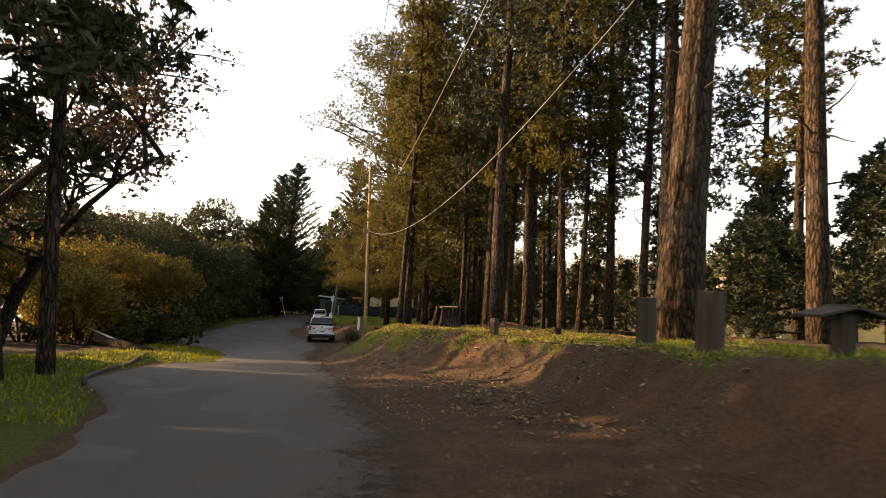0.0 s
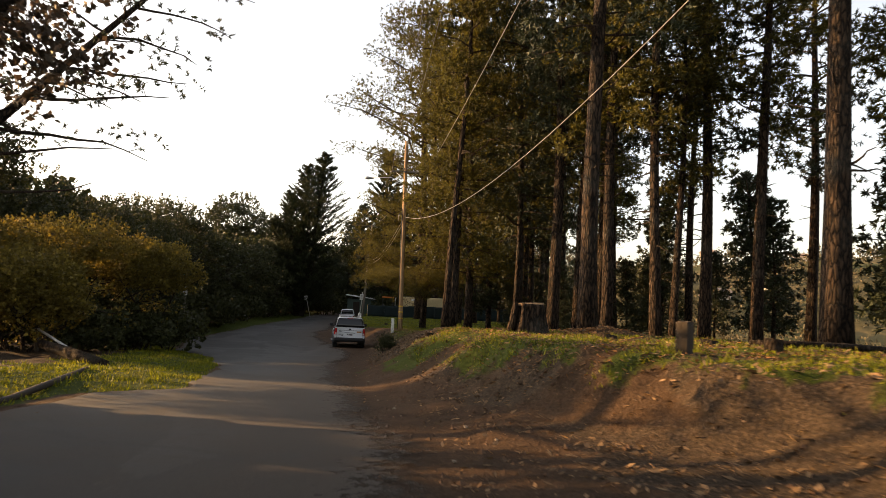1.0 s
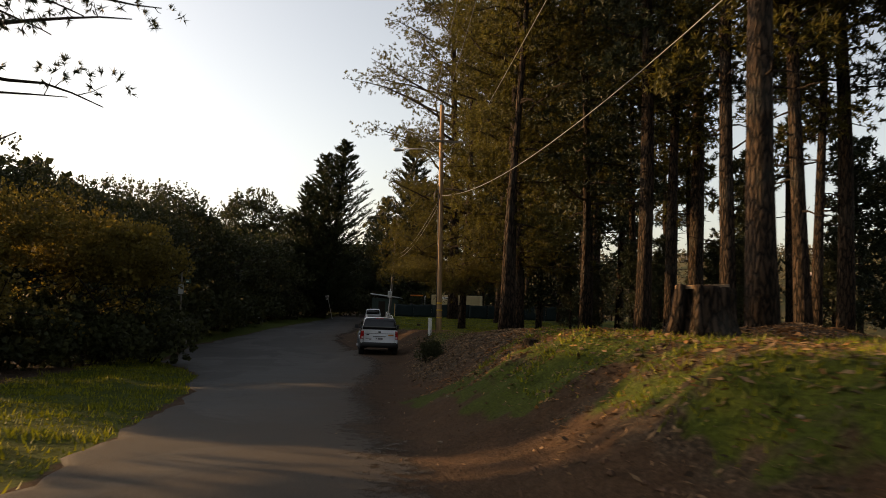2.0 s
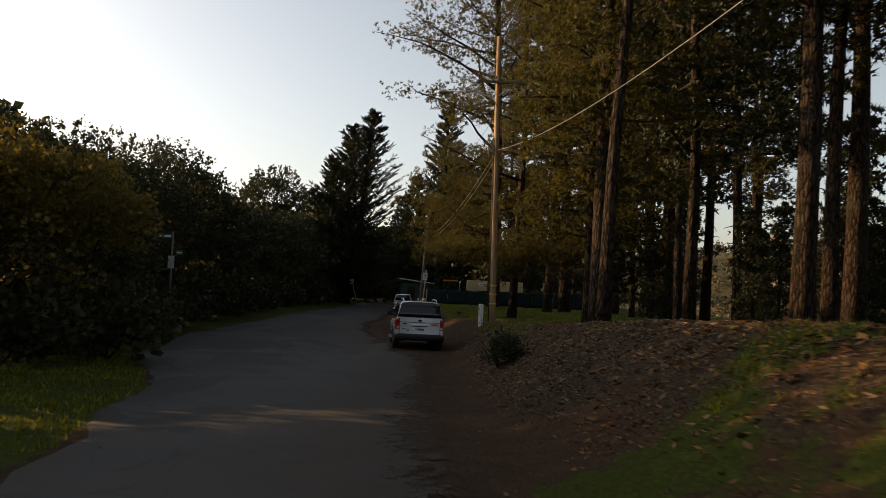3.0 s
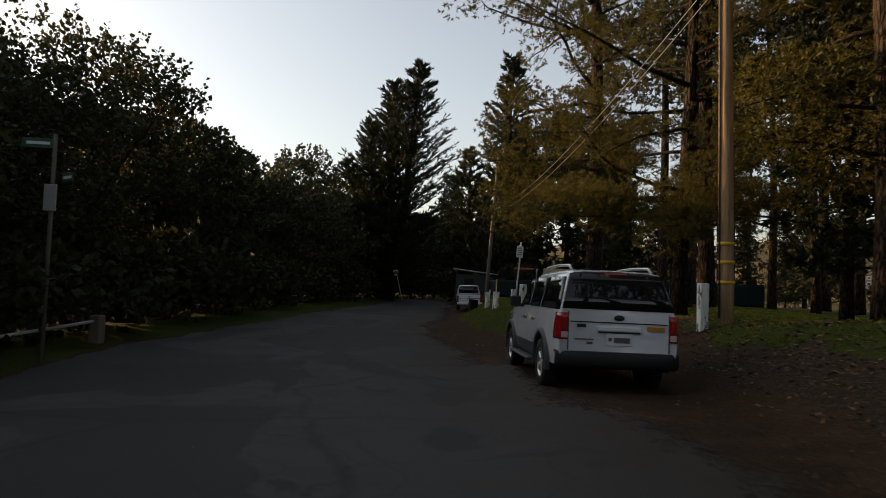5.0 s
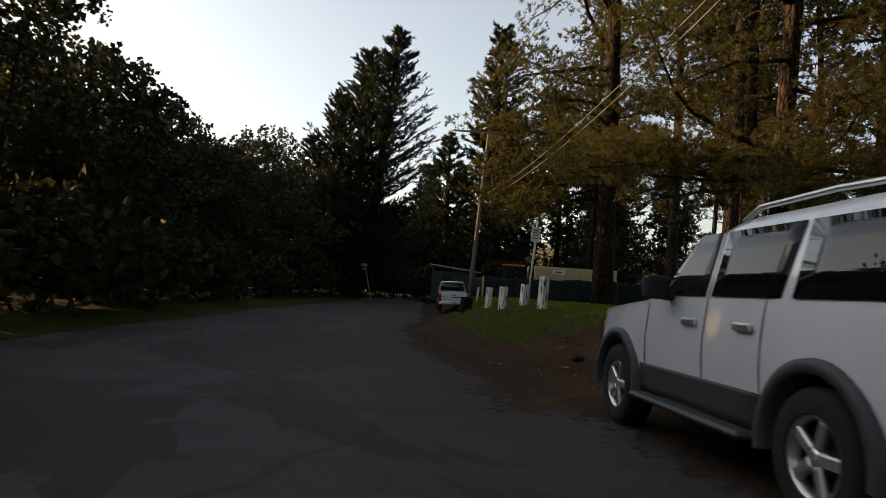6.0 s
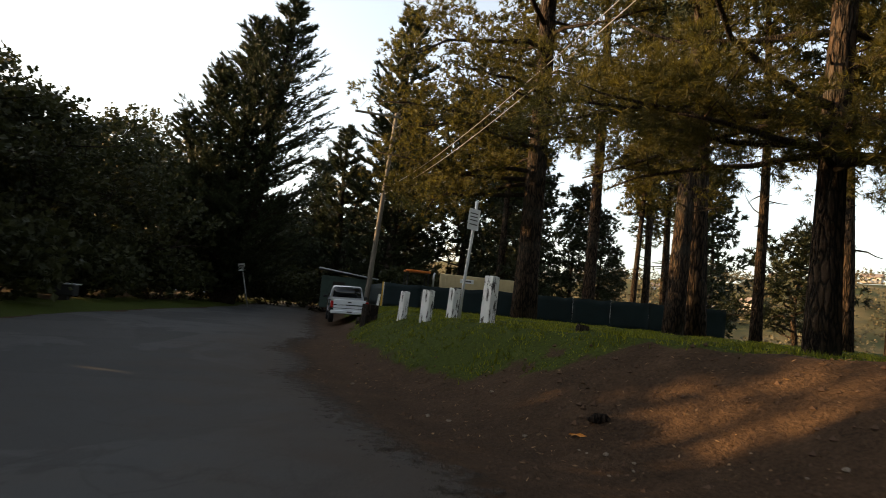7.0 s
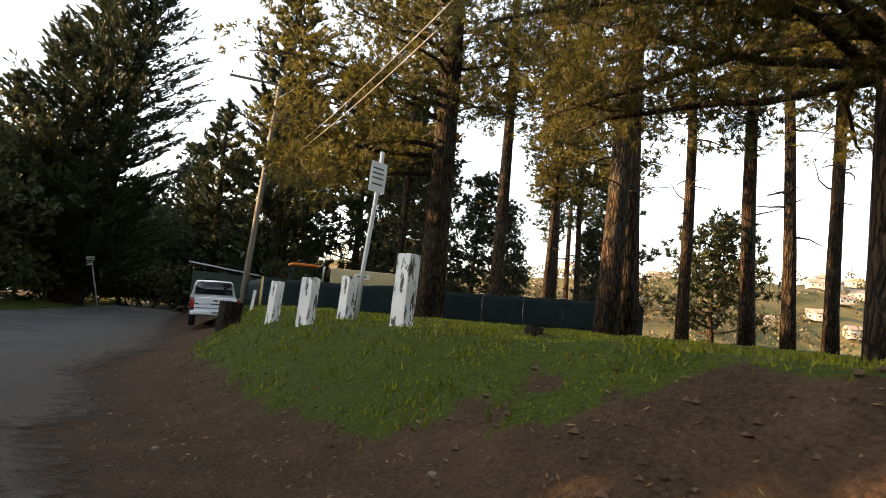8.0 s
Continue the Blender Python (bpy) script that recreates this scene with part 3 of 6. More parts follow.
# ---------------------------------------------------------------- trees
def needle_tufts(centres, ways, rng, blades=8, length=0.24, width=0.035, spread=0.75):
    """Tufts of needles: thin blades that stand out from each centre."""
    n = len(centres)
    c = np.repeat(centres, blades, 0)
    d = unit(np.repeat(ways, blades, 0) + spread * rng.normal(size=(n * blades, 3)) * 0.75)
    s = unit(np.cross(d, rng.normal(size=d.shape)))
    ln = length * rng.uniform(0.65, 1.2, (len(c), 1))
    v = np.stack([c - s * width / 2, c + s * width / 2, c + d * ln], 1).reshape(-1, 3)
    return v, np.arange(len(v)).reshape(-1, 3)


def leaf_set(centres, rng, size=0.09, tilt=1.0, ways=None):
    """Pointed leaves of two triangles each."""
    n = len(centres)
    d = unit(rng.normal(size=(n, 3)) + (0 if ways is None else ways * 1.2))
    s = unit(np.cross(d, rng.normal(size=(n, 3))))
    u = np.cross(d, s)
    z = size * rng.uniform(0.6, 1.3, (n, 1))
    v = np.stack([centres, centres + d * z * 0.5 + s * z * 0.42 + u * z * 0.1, centres + d * z, centres + d * z * 0.5 - s * z * 0.42 + u * z * 0.1], 1).reshape(-1, 3)
    b = np.arange(n)[:, None] * 4
    return v, np.concatenate([b + np.array([[0, 1, 2]]), b + np.array([[0, 2, 3]])])


def pad_points(rng, c, r, n, flat=0.5, sub=0):
    """Points in a flattened cloud, thicker at the rim, with the way out of it; sub: gathered in that many small clumps."""
    if sub:
        d = unit(rng.normal(size=(sub, 3)))
        d[:, 2] = d[:, 2] * 0.8 + 0.15
        hub = d * rng.uniform(0.72, 1.0, (sub, 1)) * np.array([r, r, r * flat])
        m = n // sub
        e = unit(rng.normal(size=(sub * m, 3)) + np.array([0, 0, 0.35]))
        spot = np.repeat(hub, m, 0) + e * rng.uniform(0.02, 0.13, (sub * m, 1)) * (0.5 + r * 0.6)
        return c + spot, unit(0.6 * e + np.repeat(d, m, 0))
    d = unit(rng.normal(size=(n, 3)))
    d[:, 2] = d[:, 2] * 0.8 + 0.12
    k = rng.uniform(0.35, 1.0, (n, 1)) ** 0.5
    return c + d * k * np.array([r, r, r * flat]), unit(d + np.array([0, 0, 0.45]))


def limb_path(rng, start, az, rise, length, n=7, droop=0.0, wobble=0.10):
    """A bent limb from start towards az, rising by rise (radians)."""
    p = [np.array(start, float)]
    a, e = az, rise
    for i in range(n - 1):
        step = length / (n - 1)
        p.append(p[-1] + step * np.array([math.sin(a) * math.cos(e), math.cos(a) * math.cos(e), math.sin(e)]))
        a += rng.normal() * wobble * 2
        e += rng.normal() * wobble + droop / n
    return np.array(p)


def pine(name, at, label, height=20.0, r0=0.35, lean=(0, 0), crown=(0.45, 1.0), reach=3.5, limbs=24, pads=4, tufts=34, stubs=8, seed=1,
         bias=(0, 0.0), needle=None, bark=None, bend=0.12, sides=14, pad=(0.55, 1.05), blade=(0.27, 0.055), group="pine trees", droop=0.15,
         low_fade=0.55, rough=0.05, extra=(), blades=7, stout=1.0, heart=3):
    """A pine: bent bare trunk with dead stubs, limbs in the upper part, each with needle pads at its outer half."""
    rng = np.random.default_rng(abs(int(seed)))
    tree = thing(name, at, label, "tree", group)
    k = np.linspace(0, 1, 15)
    wx, wy = rng.normal(size=2) * bend * 2, rng.normal(size=2) * bend * 2
    tx = lean[0] * k * height + bend * np.sin(k * 4 + seed) * k * 3 + wx[0] * k
    ty = lean[1] * k * height + bend * np.cos(k * 5 + seed) * k * 3 + wy[0] * k
    trunk = np.stack([tx - tx[0], ty - ty[0], k * height - 0.3], 1)
    rad = r0 * (1 - 0.80 * k ** 1.15)
    rad[0] *= 1.22
    rad[1] *= 1.03
    part("trunk", mesh_of("trunk", *tube(trunk, rad, sides, rough, seed), [bark or PINE_BARK]), None, tree)

    def on_trunk(u):
        return np.array([np.interp(u, k, trunk[:, i]) for i in range(3)]), float(np.interp(u, k, rad))

    dead = []
    for i in range(stubs):
        u = rng.uniform(0.16, crown[0] + 0.12)
        p, r = on_trunk(u)
        q = limb_path(rng, p, rng.uniform(0, 6.28), rng.uniform(-0.25, 0.5), rng.uniform(0.4, 1.9), 5, 0, 0.2)
        dead.append(tube(q, np.linspace(0.045, 0.012, 5), 5))
    if dead:
        tagged(part("dead_wood", mesh_of("dead_wood", *merged(dead), [LIMB_BARK]), None, tree, "thin dead grey branch stubs"), kind="stuff")
    pts, ways, twigs, hearts = [], [], [], []
    plan = []
    for i in range(limbs):
        t = (i + rng.uniform(0, 0.9)) / limbs
        u = crown[0] + (crown[1] - crown[0]) * t * 0.97
        az = i * 2.4 + rng.normal() * 0.35
        shape = (low_fade + (1 - low_fade) * math.sin(min(1, t * 1.6) * math.pi / 2)) * (1.0 - 0.62 * max(0, t - 0.35) / 0.65)
        ln = reach * shape * rng.uniform(0.72, 1.12) * (1 + bias[1] * math.cos(az - radians(bias[0])))
        plan.append((u, az, 0.05 + 0.55 * t + rng.normal() * 0.12, max(0.6, ln), pads))
    for u, az, rise, ln, np_ in extra:
        plan.append((u, radians(az), rise, ln, np_))
    for u, az, rise, ln, np_ in plan:
        p, r = on_trunk(min(u, 0.985))
        q = limb_path(rng, p, az, rise, ln, 7, -droop, 0.13)
        rr = min(0.45 * r + 0.015, (0.022 + 0.012 * ln) * stout)
        part("limb", mesh_of("limb", *tube(q, np.linspace(rr, 0.018, 7), 6), [LIMB_BARK]), None, tree)
        for j in range(np_):
            s = 0.38 + 0.62 * (j + rng.uniform(0, 0.8)) / np_
            c = np.array([np.interp(min(s, 1), np.linspace(0, 1, 7), q[:, i]) for i in range(3)])
            sway = rng.normal(size=3) * np.array([0.5, 0.5, 0.25]) * (0.25 + 0.13 * ln)
            e = c + sway + np.array([0, 0, 0.18])
            twigs.append(tube(np.array([c, (c + e) / 2 + [0, 0, -0.05], e]), [0.02, 0.014, 0.008], 4, close=False))
            sub = max(6, tufts // 3)
            a, b = pad_points(rng, e, rng.uniform(*pad), tufts, 0.68, sub)
            pts.append(a)
            ways.append(b)
            hearts.append(a.reshape(sub, -1, 3).mean(1))
    tagged(part("twig_mass", mesh_of("twig_mass", *merged(twigs), [LIMB_BARK]), None, tree), kind="stuff")
    hearts = np.concatenate(hearts)
    v, f = merged([needle_tufts(np.concatenate(pts), np.concatenate(ways), rng, blades, blade[0], blade[1]),
                   needle_tufts(hearts, unit(rng.normal(size=hearts.shape)), rng, heart, blade[0] * 1.1, blade[1] * 1.9, 2.5)])
    tagged(part("crown", mesh_of("crown", v, f, [needle or NEEDLE], False), None, tree), kind="stuff")
    return tree


def cypress(name, at, label, height=22.0, reach=7.0, leaders=3, limbs=150, seed=2, needle=None, sprays=46, r0=0.6, low=0.06, lift=0.55, blade=(0.30, 0.05), leads=None, spread=0.36):
    """A broad old cypress: several leaders, limbs that sweep up, spiky sprays at their tips."""
    rng = np.random.default_rng(abs(int(seed)))
    tree = thing(name, at, label, "tree", "cypress trees")
    k = np.linspace(0, 1, 12)
    stems, spans = [], []
    for i in range(leaders):
        h = height * (1.0 if i == 0 else rng.uniform(0.72, 0.93))
        a = rng.uniform(0, 6.28)
        off = 0 if i == 0 else reach * rng.uniform(0.22, 0.38)
        dx, dy = off * math.sin(a), off * math.cos(a)
        if leads:
            dx, dy, h = leads[i][0], leads[i][1], height * leads[i][2]
        st = np.stack([dx * k ** 0.8, dy * k ** 0.8, k * h - 0.3], 1) + 0.12 * np.sin(k * 6 + i)[:, None] * np.array([1, 0.6, 0])
        spans.append(st)
        stems.append(tube(st, r0 * (1 - 0.9 * k) * (1 if i == 0 else 0.6) + 0.015, 10, 0.05, seed + i))
    part("trunk", mesh_of("trunk", *merged(stems), [DARK_BARK]), None, tree)
    pts, ways, wood = [], [], []

    def clothe(q, n, fat):
        """Scale leaves along one branchlet, close to it and pointing on."""
        m = len(q)
        u = np.sort(rng.uniform(0.15, 1.0, n))
        c = np.stack([np.interp(u, np.linspace(0, 1, m), q[:, j]) for j in range(3)], 1)
        tip = unit(q[-1] - q[-2])
        pts.append(c + rng.normal(size=c.shape) * (fat * (1.05 - u))[:, None])
        ways.append(np.repeat((tip * 1.9 + np.array([0, 0, 0.35]))[None], n, 0) + rng.normal(size=c.shape) * 0.35)

    cores = []
    share = np.array([spans[i][-1][2] ** 1.5 for i in range(leaders)])
    counts = np.maximum(40, (limbs * share / share.sum()).astype(int))
    for i, st in enumerate(spans):
        top = st[-1][2]
        for j in range(counts[i]):
            t = ((j + rng.uniform(0, 1)) / counts[i]) ** 0.95
            u = low + (0.99 - low) * t
            p = np.array([np.interp(u, k, st[:, c]) for c in range(3)])
            az = j * 2.4 + rng.normal() * 0.5
            ln = min(reach, spread * (top - p[2]) + 0.55) * (rng.uniform(0.6, 0.9) if rng.uniform() < 0.6 else rng.uniform(0.9, 1.2))
            q = limb_path(rng, p, az, rng.uniform(0.15, 0.45) + 0.25 * t, ln, 8, lift, 0.035)
            wood.append(tube(q, np.linspace(0.015 + 0.010 * ln, 0.006, 8), 5, close=False))
            cores.append(p + (q[2:5] - p) * rng.uniform(0.4, 1.0, (3, 1)))
            clothe(q[3:], int(sprays * 0.6) + 6, 0.09)
            for m in range(3 + int(ln * 1.1)):
                w = rng.uniform(0.25, 0.92)
                b0 = np.array([np.interp(w, np.linspace(0, 1, 8), q[:, c]) for c in range(3)])
                q2 = limb_path(rng, b0, az + rng.choice([-1, 1]) * rng.uniform(0.2, 0.7), rng.uniform(0.25, 0.7), (0.20 * ln + 0.5) * (1.15 - 0.6 * w) * rng.uniform(0.7, 1.3), 4, 0.2, 0.04)
                clothe(q2, int(sprays * 0.26) + 3, 0.07)
    cores = np.concatenate(cores)
    tagged(part("limb_wood", mesh_of("limb_wood", *merged(wood), [LIMB_BARK]), None, tree), kind="stuff")
    v, f = merged([needle_tufts(np.concatenate(pts), unit(np.concatenate(ways)), rng, 3, blade[0], blade[1], 0.35),
                   needle_tufts(cores, unit(rng.normal(size=cores.shape)), rng, 2, 0.6, 0.3, 2.0)])
    tagged(part("crown", mesh_of("crown", v, f, [needle or CYPRESS], False), None, tree), kind="stuff")
    return tree


def broadleaf(name, at, label, height=8.0, reach=4.0, stems=4, clumps=90, leaves=110, seed=3, leaf=None, size=0.11, base=0.12, group="broadleaf trees", r0=0.14,
              clump=(0.45, 0.9), category="tree"):
    """A bush or small tree: forked stems and an uneven crown of leaf clumps."""
    rng = np.random.default_rng(abs(int(seed)))
    tree = thing(name, at, label, category, group)
    wood, tips = [], []
    for i in range(stems):
        az = i * 6.28 / stems + rng.normal() * 0.4
        q = limb_path(rng, (0.15 * math.sin(az), 0.15 * math.cos(az), -0.2), az, rng.uniform(0.9, 1.35), height * rng.uniform(0.6, 0.85), 8, -0.3, 0.12)
        wood.append(tube(q, np.linspace(r0, 0.025, 8), 7, 0.04, seed + i))
        for j in range(6):
            s = rng.uniform(0.35, 1)
            p = np.array([np.interp(s, np.linspace(0, 1, 8), q[:, c]) for c in range(3)])
            q2 = limb_path(rng, p, rng.uniform(0, 6.28), rng.uniform(0.0, 0.9), reach * rng.uniform(0.3, 0.75), 5, 0, 0.18)
            wood.append(tube(q2, np.linspace(r0 * 0.35, 0.012, 5), 5, close=False))
            tips.append(q2[-1])
    part("trunk", mesh_of("trunk", *merged(wood), [DARK_BARK]), None, tree)
    pts, ways = [], []
    mid = np.array([0, 0, height * (0.5 + base / 2)])
    lumps = unit(rng.normal(size=(7, 3)))
    for i in range(clumps):
        d = unit(rng.normal(size=3))
        d[2] = d[2] if d[2] > -0.6 else -0.4
        bulge = 0.78 + 0.30 * max(0.0, float(np.max(lumps @ d)) - 0.4) + rng.normal() * 0.07
        k = rng.uniform(0.55, 1.0) ** 0.5 * bulge
        c = mid + d * k * np.array([reach, reach, height * (0.5 - base / 2)])
        a, b = pad_points(rng, c, rng.uniform(*clump), leaves, 0.75)
        pts.append(a)
        ways.append(b)
    for c in tips:
        a, b = pad_points(rng, c, 0.4, leaves // 3, 0.8)
        pts.append(a)
        ways.append(b)
    sprigs = int(clumps * 1.2)
    for i in range(sprigs):
        d = unit(rng.normal(size=3) + np.array([0, 0, 0.5]))
        bulge = 0.86 + 0.30 * max(0.0, float(np.max(lumps @ d)) - 0.4)
        c = mid + d * bulge * np.array([reach, reach, height * (0.5 - base / 2)])
        tip = c + unit(d + np.array([0, 0, 0.8])) * rng.uniform(0.25, 0.75) * (0.35 + height * 0.07)
        k = rng.uniform(0, 1, (12, 1))
        pts.append(c + (tip - c) * k + rng.normal(size=(12, 3)) * 0.07)
        ways.append(np.repeat(unit(tip - c)[None], 12, 0))
    v, f = leaf_set(np.concatenate(pts), rng, size, ways=np.concatenate(ways))
    tagged(part("crown", mesh_of("crown", v, f, [leaf or LEAF], False), None, tree), kind="stuff")
    return tree


def on_land(x, y, dz=0.0):
    return (x, y, floor_z(x, y) + dz)


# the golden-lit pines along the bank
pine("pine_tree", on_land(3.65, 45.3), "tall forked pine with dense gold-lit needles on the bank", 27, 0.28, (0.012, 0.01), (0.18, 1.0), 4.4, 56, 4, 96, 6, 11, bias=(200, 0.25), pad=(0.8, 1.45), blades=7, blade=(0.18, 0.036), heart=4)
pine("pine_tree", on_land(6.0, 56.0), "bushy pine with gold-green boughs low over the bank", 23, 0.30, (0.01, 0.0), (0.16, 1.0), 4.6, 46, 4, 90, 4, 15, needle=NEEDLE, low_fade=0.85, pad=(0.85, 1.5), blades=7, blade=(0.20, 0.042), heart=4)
pine("pine_tree", on_land(2.9, 41.9), "slender pine with a bare lower trunk", 22, 0.19, (0.03, 0.0), (0.5, 1.0), 2.6, 18, 4, 40, 10, 12)
pine("pine_tree", on_land(3.1, 62.9), "large pine with furrowed bark and low hanging boughs", 24, 0.255, (0.0, 0.01), (0.20, 1.0), 5.2, 36, 4, 108, 4, 13, bias=(-110, 0.30), sides=22, blade=(0.17, 0.013), blades=13, low_fade=0.9, pad=(0.7, 1.15), heart=1,
     extra=((0.165, -95, 0.05, 5.0, 6), (0.17, -60, 0.05, 4.8, 5), (0.155, -130, 0.05, 4.6, 6), (0.18, -110, 0.05, 5.4, 6), (0.165, -25, 0.0, 4.6, 5), (0.15, -160, 0.05, 4.8, 6), (0.19, -80, 0.02, 5.4, 6),
            (0.175, -145, 0.05, 5.4, 6), (0.19, -45, 0.05, 5.0, 6), (0.20, -100, 0.10, 5.6, 6), (0.155, 170, 0.0, 4.6, 6), (0.19, 20, 0.0, 4.6, 5), (0.16, 145, 0.0, 4.4, 5), (0.18, 115, 0.0, 4.4, 5), (0.17, 75, 0.0, 4.6, 5), (0.18, 185, 0.05, 5.0, 6)))
pine("pine_tree", on_land(3.9, 82.0), "huge spreading pine with crooked limbs by the fence", 36, 0.52, (-0.02, 0.0), (0.22, 1.0), 9.4, 66, 6, 84, 8, 14, bias=(-90, 0.40), sides=22, pad=(0.95, 1.7), blade=(0.20, 0.040), blades=7, stout=1.0, heart=3,
     extra=((0.17, -80, -0.10, 7.8, 10), (0.185, -55, -0.08, 7.5, 10), (0.20, -100, -0.02, 7.5, 10), (0.26, -95, 0.05, 8.5, 10), (0.23, -120, 0.0, 7.0, 10), (0.19, -68, 0.0, 8.0, 10)))
# trunks of the grove beyond the bank
VARIANTS = []
for i, (h, r, lo, rc, nl) in enumerate(((27, 0.27, 0.36, 3.8, 30), (29, 0.31, 0.34, 4.4, 32), (25, 0.23, 0.36, 3.4, 28), (30, 0.37, 0.40, 4.8, 32))):
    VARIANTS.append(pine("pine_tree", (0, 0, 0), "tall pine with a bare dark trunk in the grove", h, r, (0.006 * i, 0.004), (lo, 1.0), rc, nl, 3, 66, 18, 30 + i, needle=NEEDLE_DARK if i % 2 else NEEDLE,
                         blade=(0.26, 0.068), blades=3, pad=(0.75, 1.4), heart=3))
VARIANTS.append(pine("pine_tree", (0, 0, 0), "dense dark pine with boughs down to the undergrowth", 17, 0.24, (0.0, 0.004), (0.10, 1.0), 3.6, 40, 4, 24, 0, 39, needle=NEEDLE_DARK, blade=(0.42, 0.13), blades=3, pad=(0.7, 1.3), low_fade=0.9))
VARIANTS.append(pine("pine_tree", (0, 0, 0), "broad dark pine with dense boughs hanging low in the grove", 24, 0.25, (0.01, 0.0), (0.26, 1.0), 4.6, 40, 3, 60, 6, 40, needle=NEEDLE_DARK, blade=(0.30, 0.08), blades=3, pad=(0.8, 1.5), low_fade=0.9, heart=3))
GROVE = [  # x, y, variant, size, turn
    (6.4, 29.2, 1, 0.95, 20), (10.2, 38.1, 0, 1.0, 80), (11.9, 36.4, 2, 1.1, 140), (13.6, 38.4, 2, 0.85, 10), (16.5, 41.0, 1, 1.0, 200), (17.0, 37.0, 0, 1.0, 300),
    (13.2, 26.5, 3, 1.1, 60), (15.8, 20.4, 3, 1.1, 130), (8.6, 42.0, 1, 1.0, 250), (10.4, 43.6, 0, 0.9, 330), (12.2, 45.2, 3, 0.9, 30),
    (9.1, 52.4, 2, 0.8, 100), (7.5, 75.2, 3, 0.95, 0), (9.2, 76.6, 3, 1.25, 170), (13.9, 74.0, 2, 1.0, 190), (16.4, 74.4, 0, 0.9, 260), (17.0, 78.8, 1, 1.0, 60), (14.2, 79.5, 0, 0.9, 210), (11.2, 91.5, 3, 1.1, 80),
    (14.5, 69.0, 0, 1.05, 15), (20.0, 101.0, 2, 0.9, 30), (23.7, 104.6, 0, 0.85, 70), (12.4, 88.0, 2, 0.8, 25), (16.0, 90.5, 2, 0.85, 140), (13.2, 83.0, 2, 0.75, 250), (10.5, 57.5, 1, 0.95, 35), (8.5, 62.0, 4, 0.9, 15), (17.5, 96.0, 0, 1.0, 130), (7.0, 98.0, 2, 1.1, 290), (19.5, 66.0, 2, 1.0, 220), (22.5, 72.0, 1, 0.9, 320),
    (21.0, 52.0, 0, 1.0, 45), (17.5, 57.0, 2, 1.0, 185), (14.0, 61.0, 1, 0.9, 275), (23.0, 34.0, 2, 1.0, 95), (20.5, 28.0, 0, 0.95, 5), (24.5, 44.0, 1, 0.95, 260), (12.5, 54.0, 0, 0.85, 120),
    (9.5, 97.5, 4, 0.75, 45), (14.5, 97.5, 4, 0.5, 130), (18.5, 93.0, 4, 0.4, 80), (0.5, 106.0, 4, 1.0, 0), (5.5, 104.0, 4, 1.1, 70), (10.0, 107.0, 4, 1.0, 140), (15.0, 104.0, 4, 0.7, 210), (21.0, 109.0, 4, 0.45, 280), (28.0, 106.0, 4, 0.4, 350), (33.0, 112.0, 4, 1.1, 50),
    (2.5, 117.0, 4, 1.2, 100), (24.0, 63.0, 4, 0.8, 160), (28.0, 56.0, 4, 0.8, 20), (27.0, 40.0, 4, 0.7, 230), (-6.5, 128.0, 4, 1.0, 300), (13.0, 118.0, 4, 1.2, 25), (22.0, 22.0, 4, 0.55, 10), (8.0, 48.6, 5, 1.0, 40), (11.4, 59.5, 5, 1.0, 10),
    (11.0, 49.6, 4, 0.30, 60), (13.2, 51.6, 4, 0.34, 170), (16.0, 50.6, 4, 0.32, 20), (18.6, 53.0, 4, 0.36, 220), (9.4, 56.6, 4, 0.3, 90), (12.6, 62.6, 4, 0.3, 310), (20.8, 48.0, 4, 0.34, 130), (16.8, 60.8, 4, 0.34, 250), (27.0, 30.0, 4, 0.6, 100), (31.0, 37.0, 4, 0.65, 190), (21.5, 33.0, 4, 0.45, 280), (26.0, 50.0, 4, 0.6, 50),
]
for x, y, v, s, turn in GROVE:
    copy_thing(VARIANTS[v], Matrix.Translation(on_land(x, y)) @ Matrix.Rotation(radians(turn), 4, "Z") @ Matrix.Scale(s, 4))
for v in VARIANTS:
    for o in (*v.children_recursive, v):
        bpy.data.objects.remove(o)
pine("pine_tree", on_land(8.4, 16.2), "massive old pine trunk with deeply furrowed bark", 26, 0.57, (0.085, 0.01), (0.45, 1.0), 4.8, 22, 4, 42, 6, 61, sides=28, rough=0.045, blade=(0.25, 0.055), blades=5)

# the big cypress across the bend, and the darker trees behind it
cypress("cypress_tree", on_land(-12.0, 103.0), "broad dark cypress with spiky upswept tips", 23.8, 5.4, 5, 760, 71, sprays=21, lift=0.28, blade=(0.36, 0.07), spread=0.46, leads=((2.6, 0.0, 1.0), (-0.2, 0.6, 0.93), (-2.6, 0.3, 0.76), (-4.6, -0.5, 0.58), (-6.2, 0.2, 0.42)))
cypress("cypress_tree", on_land(-0.4, 103.0), "feathery cypress with gold-tinged foliage behind the pole", 24, 4.2, 1, 190, 72, CYPRESS, 26, 0.4, lift=0.2, blade=(0.40, 0.09), spread=0.30)
cypress("cypress_tree", on_land(-4.0, 121.0), "dark cypress standing far down the road", 19, 5.2, 2, 170, 73, NEEDLE_DARK, 20, 0.5, lift=0.2, blade=(0.5, 0.12), spread=0.4)

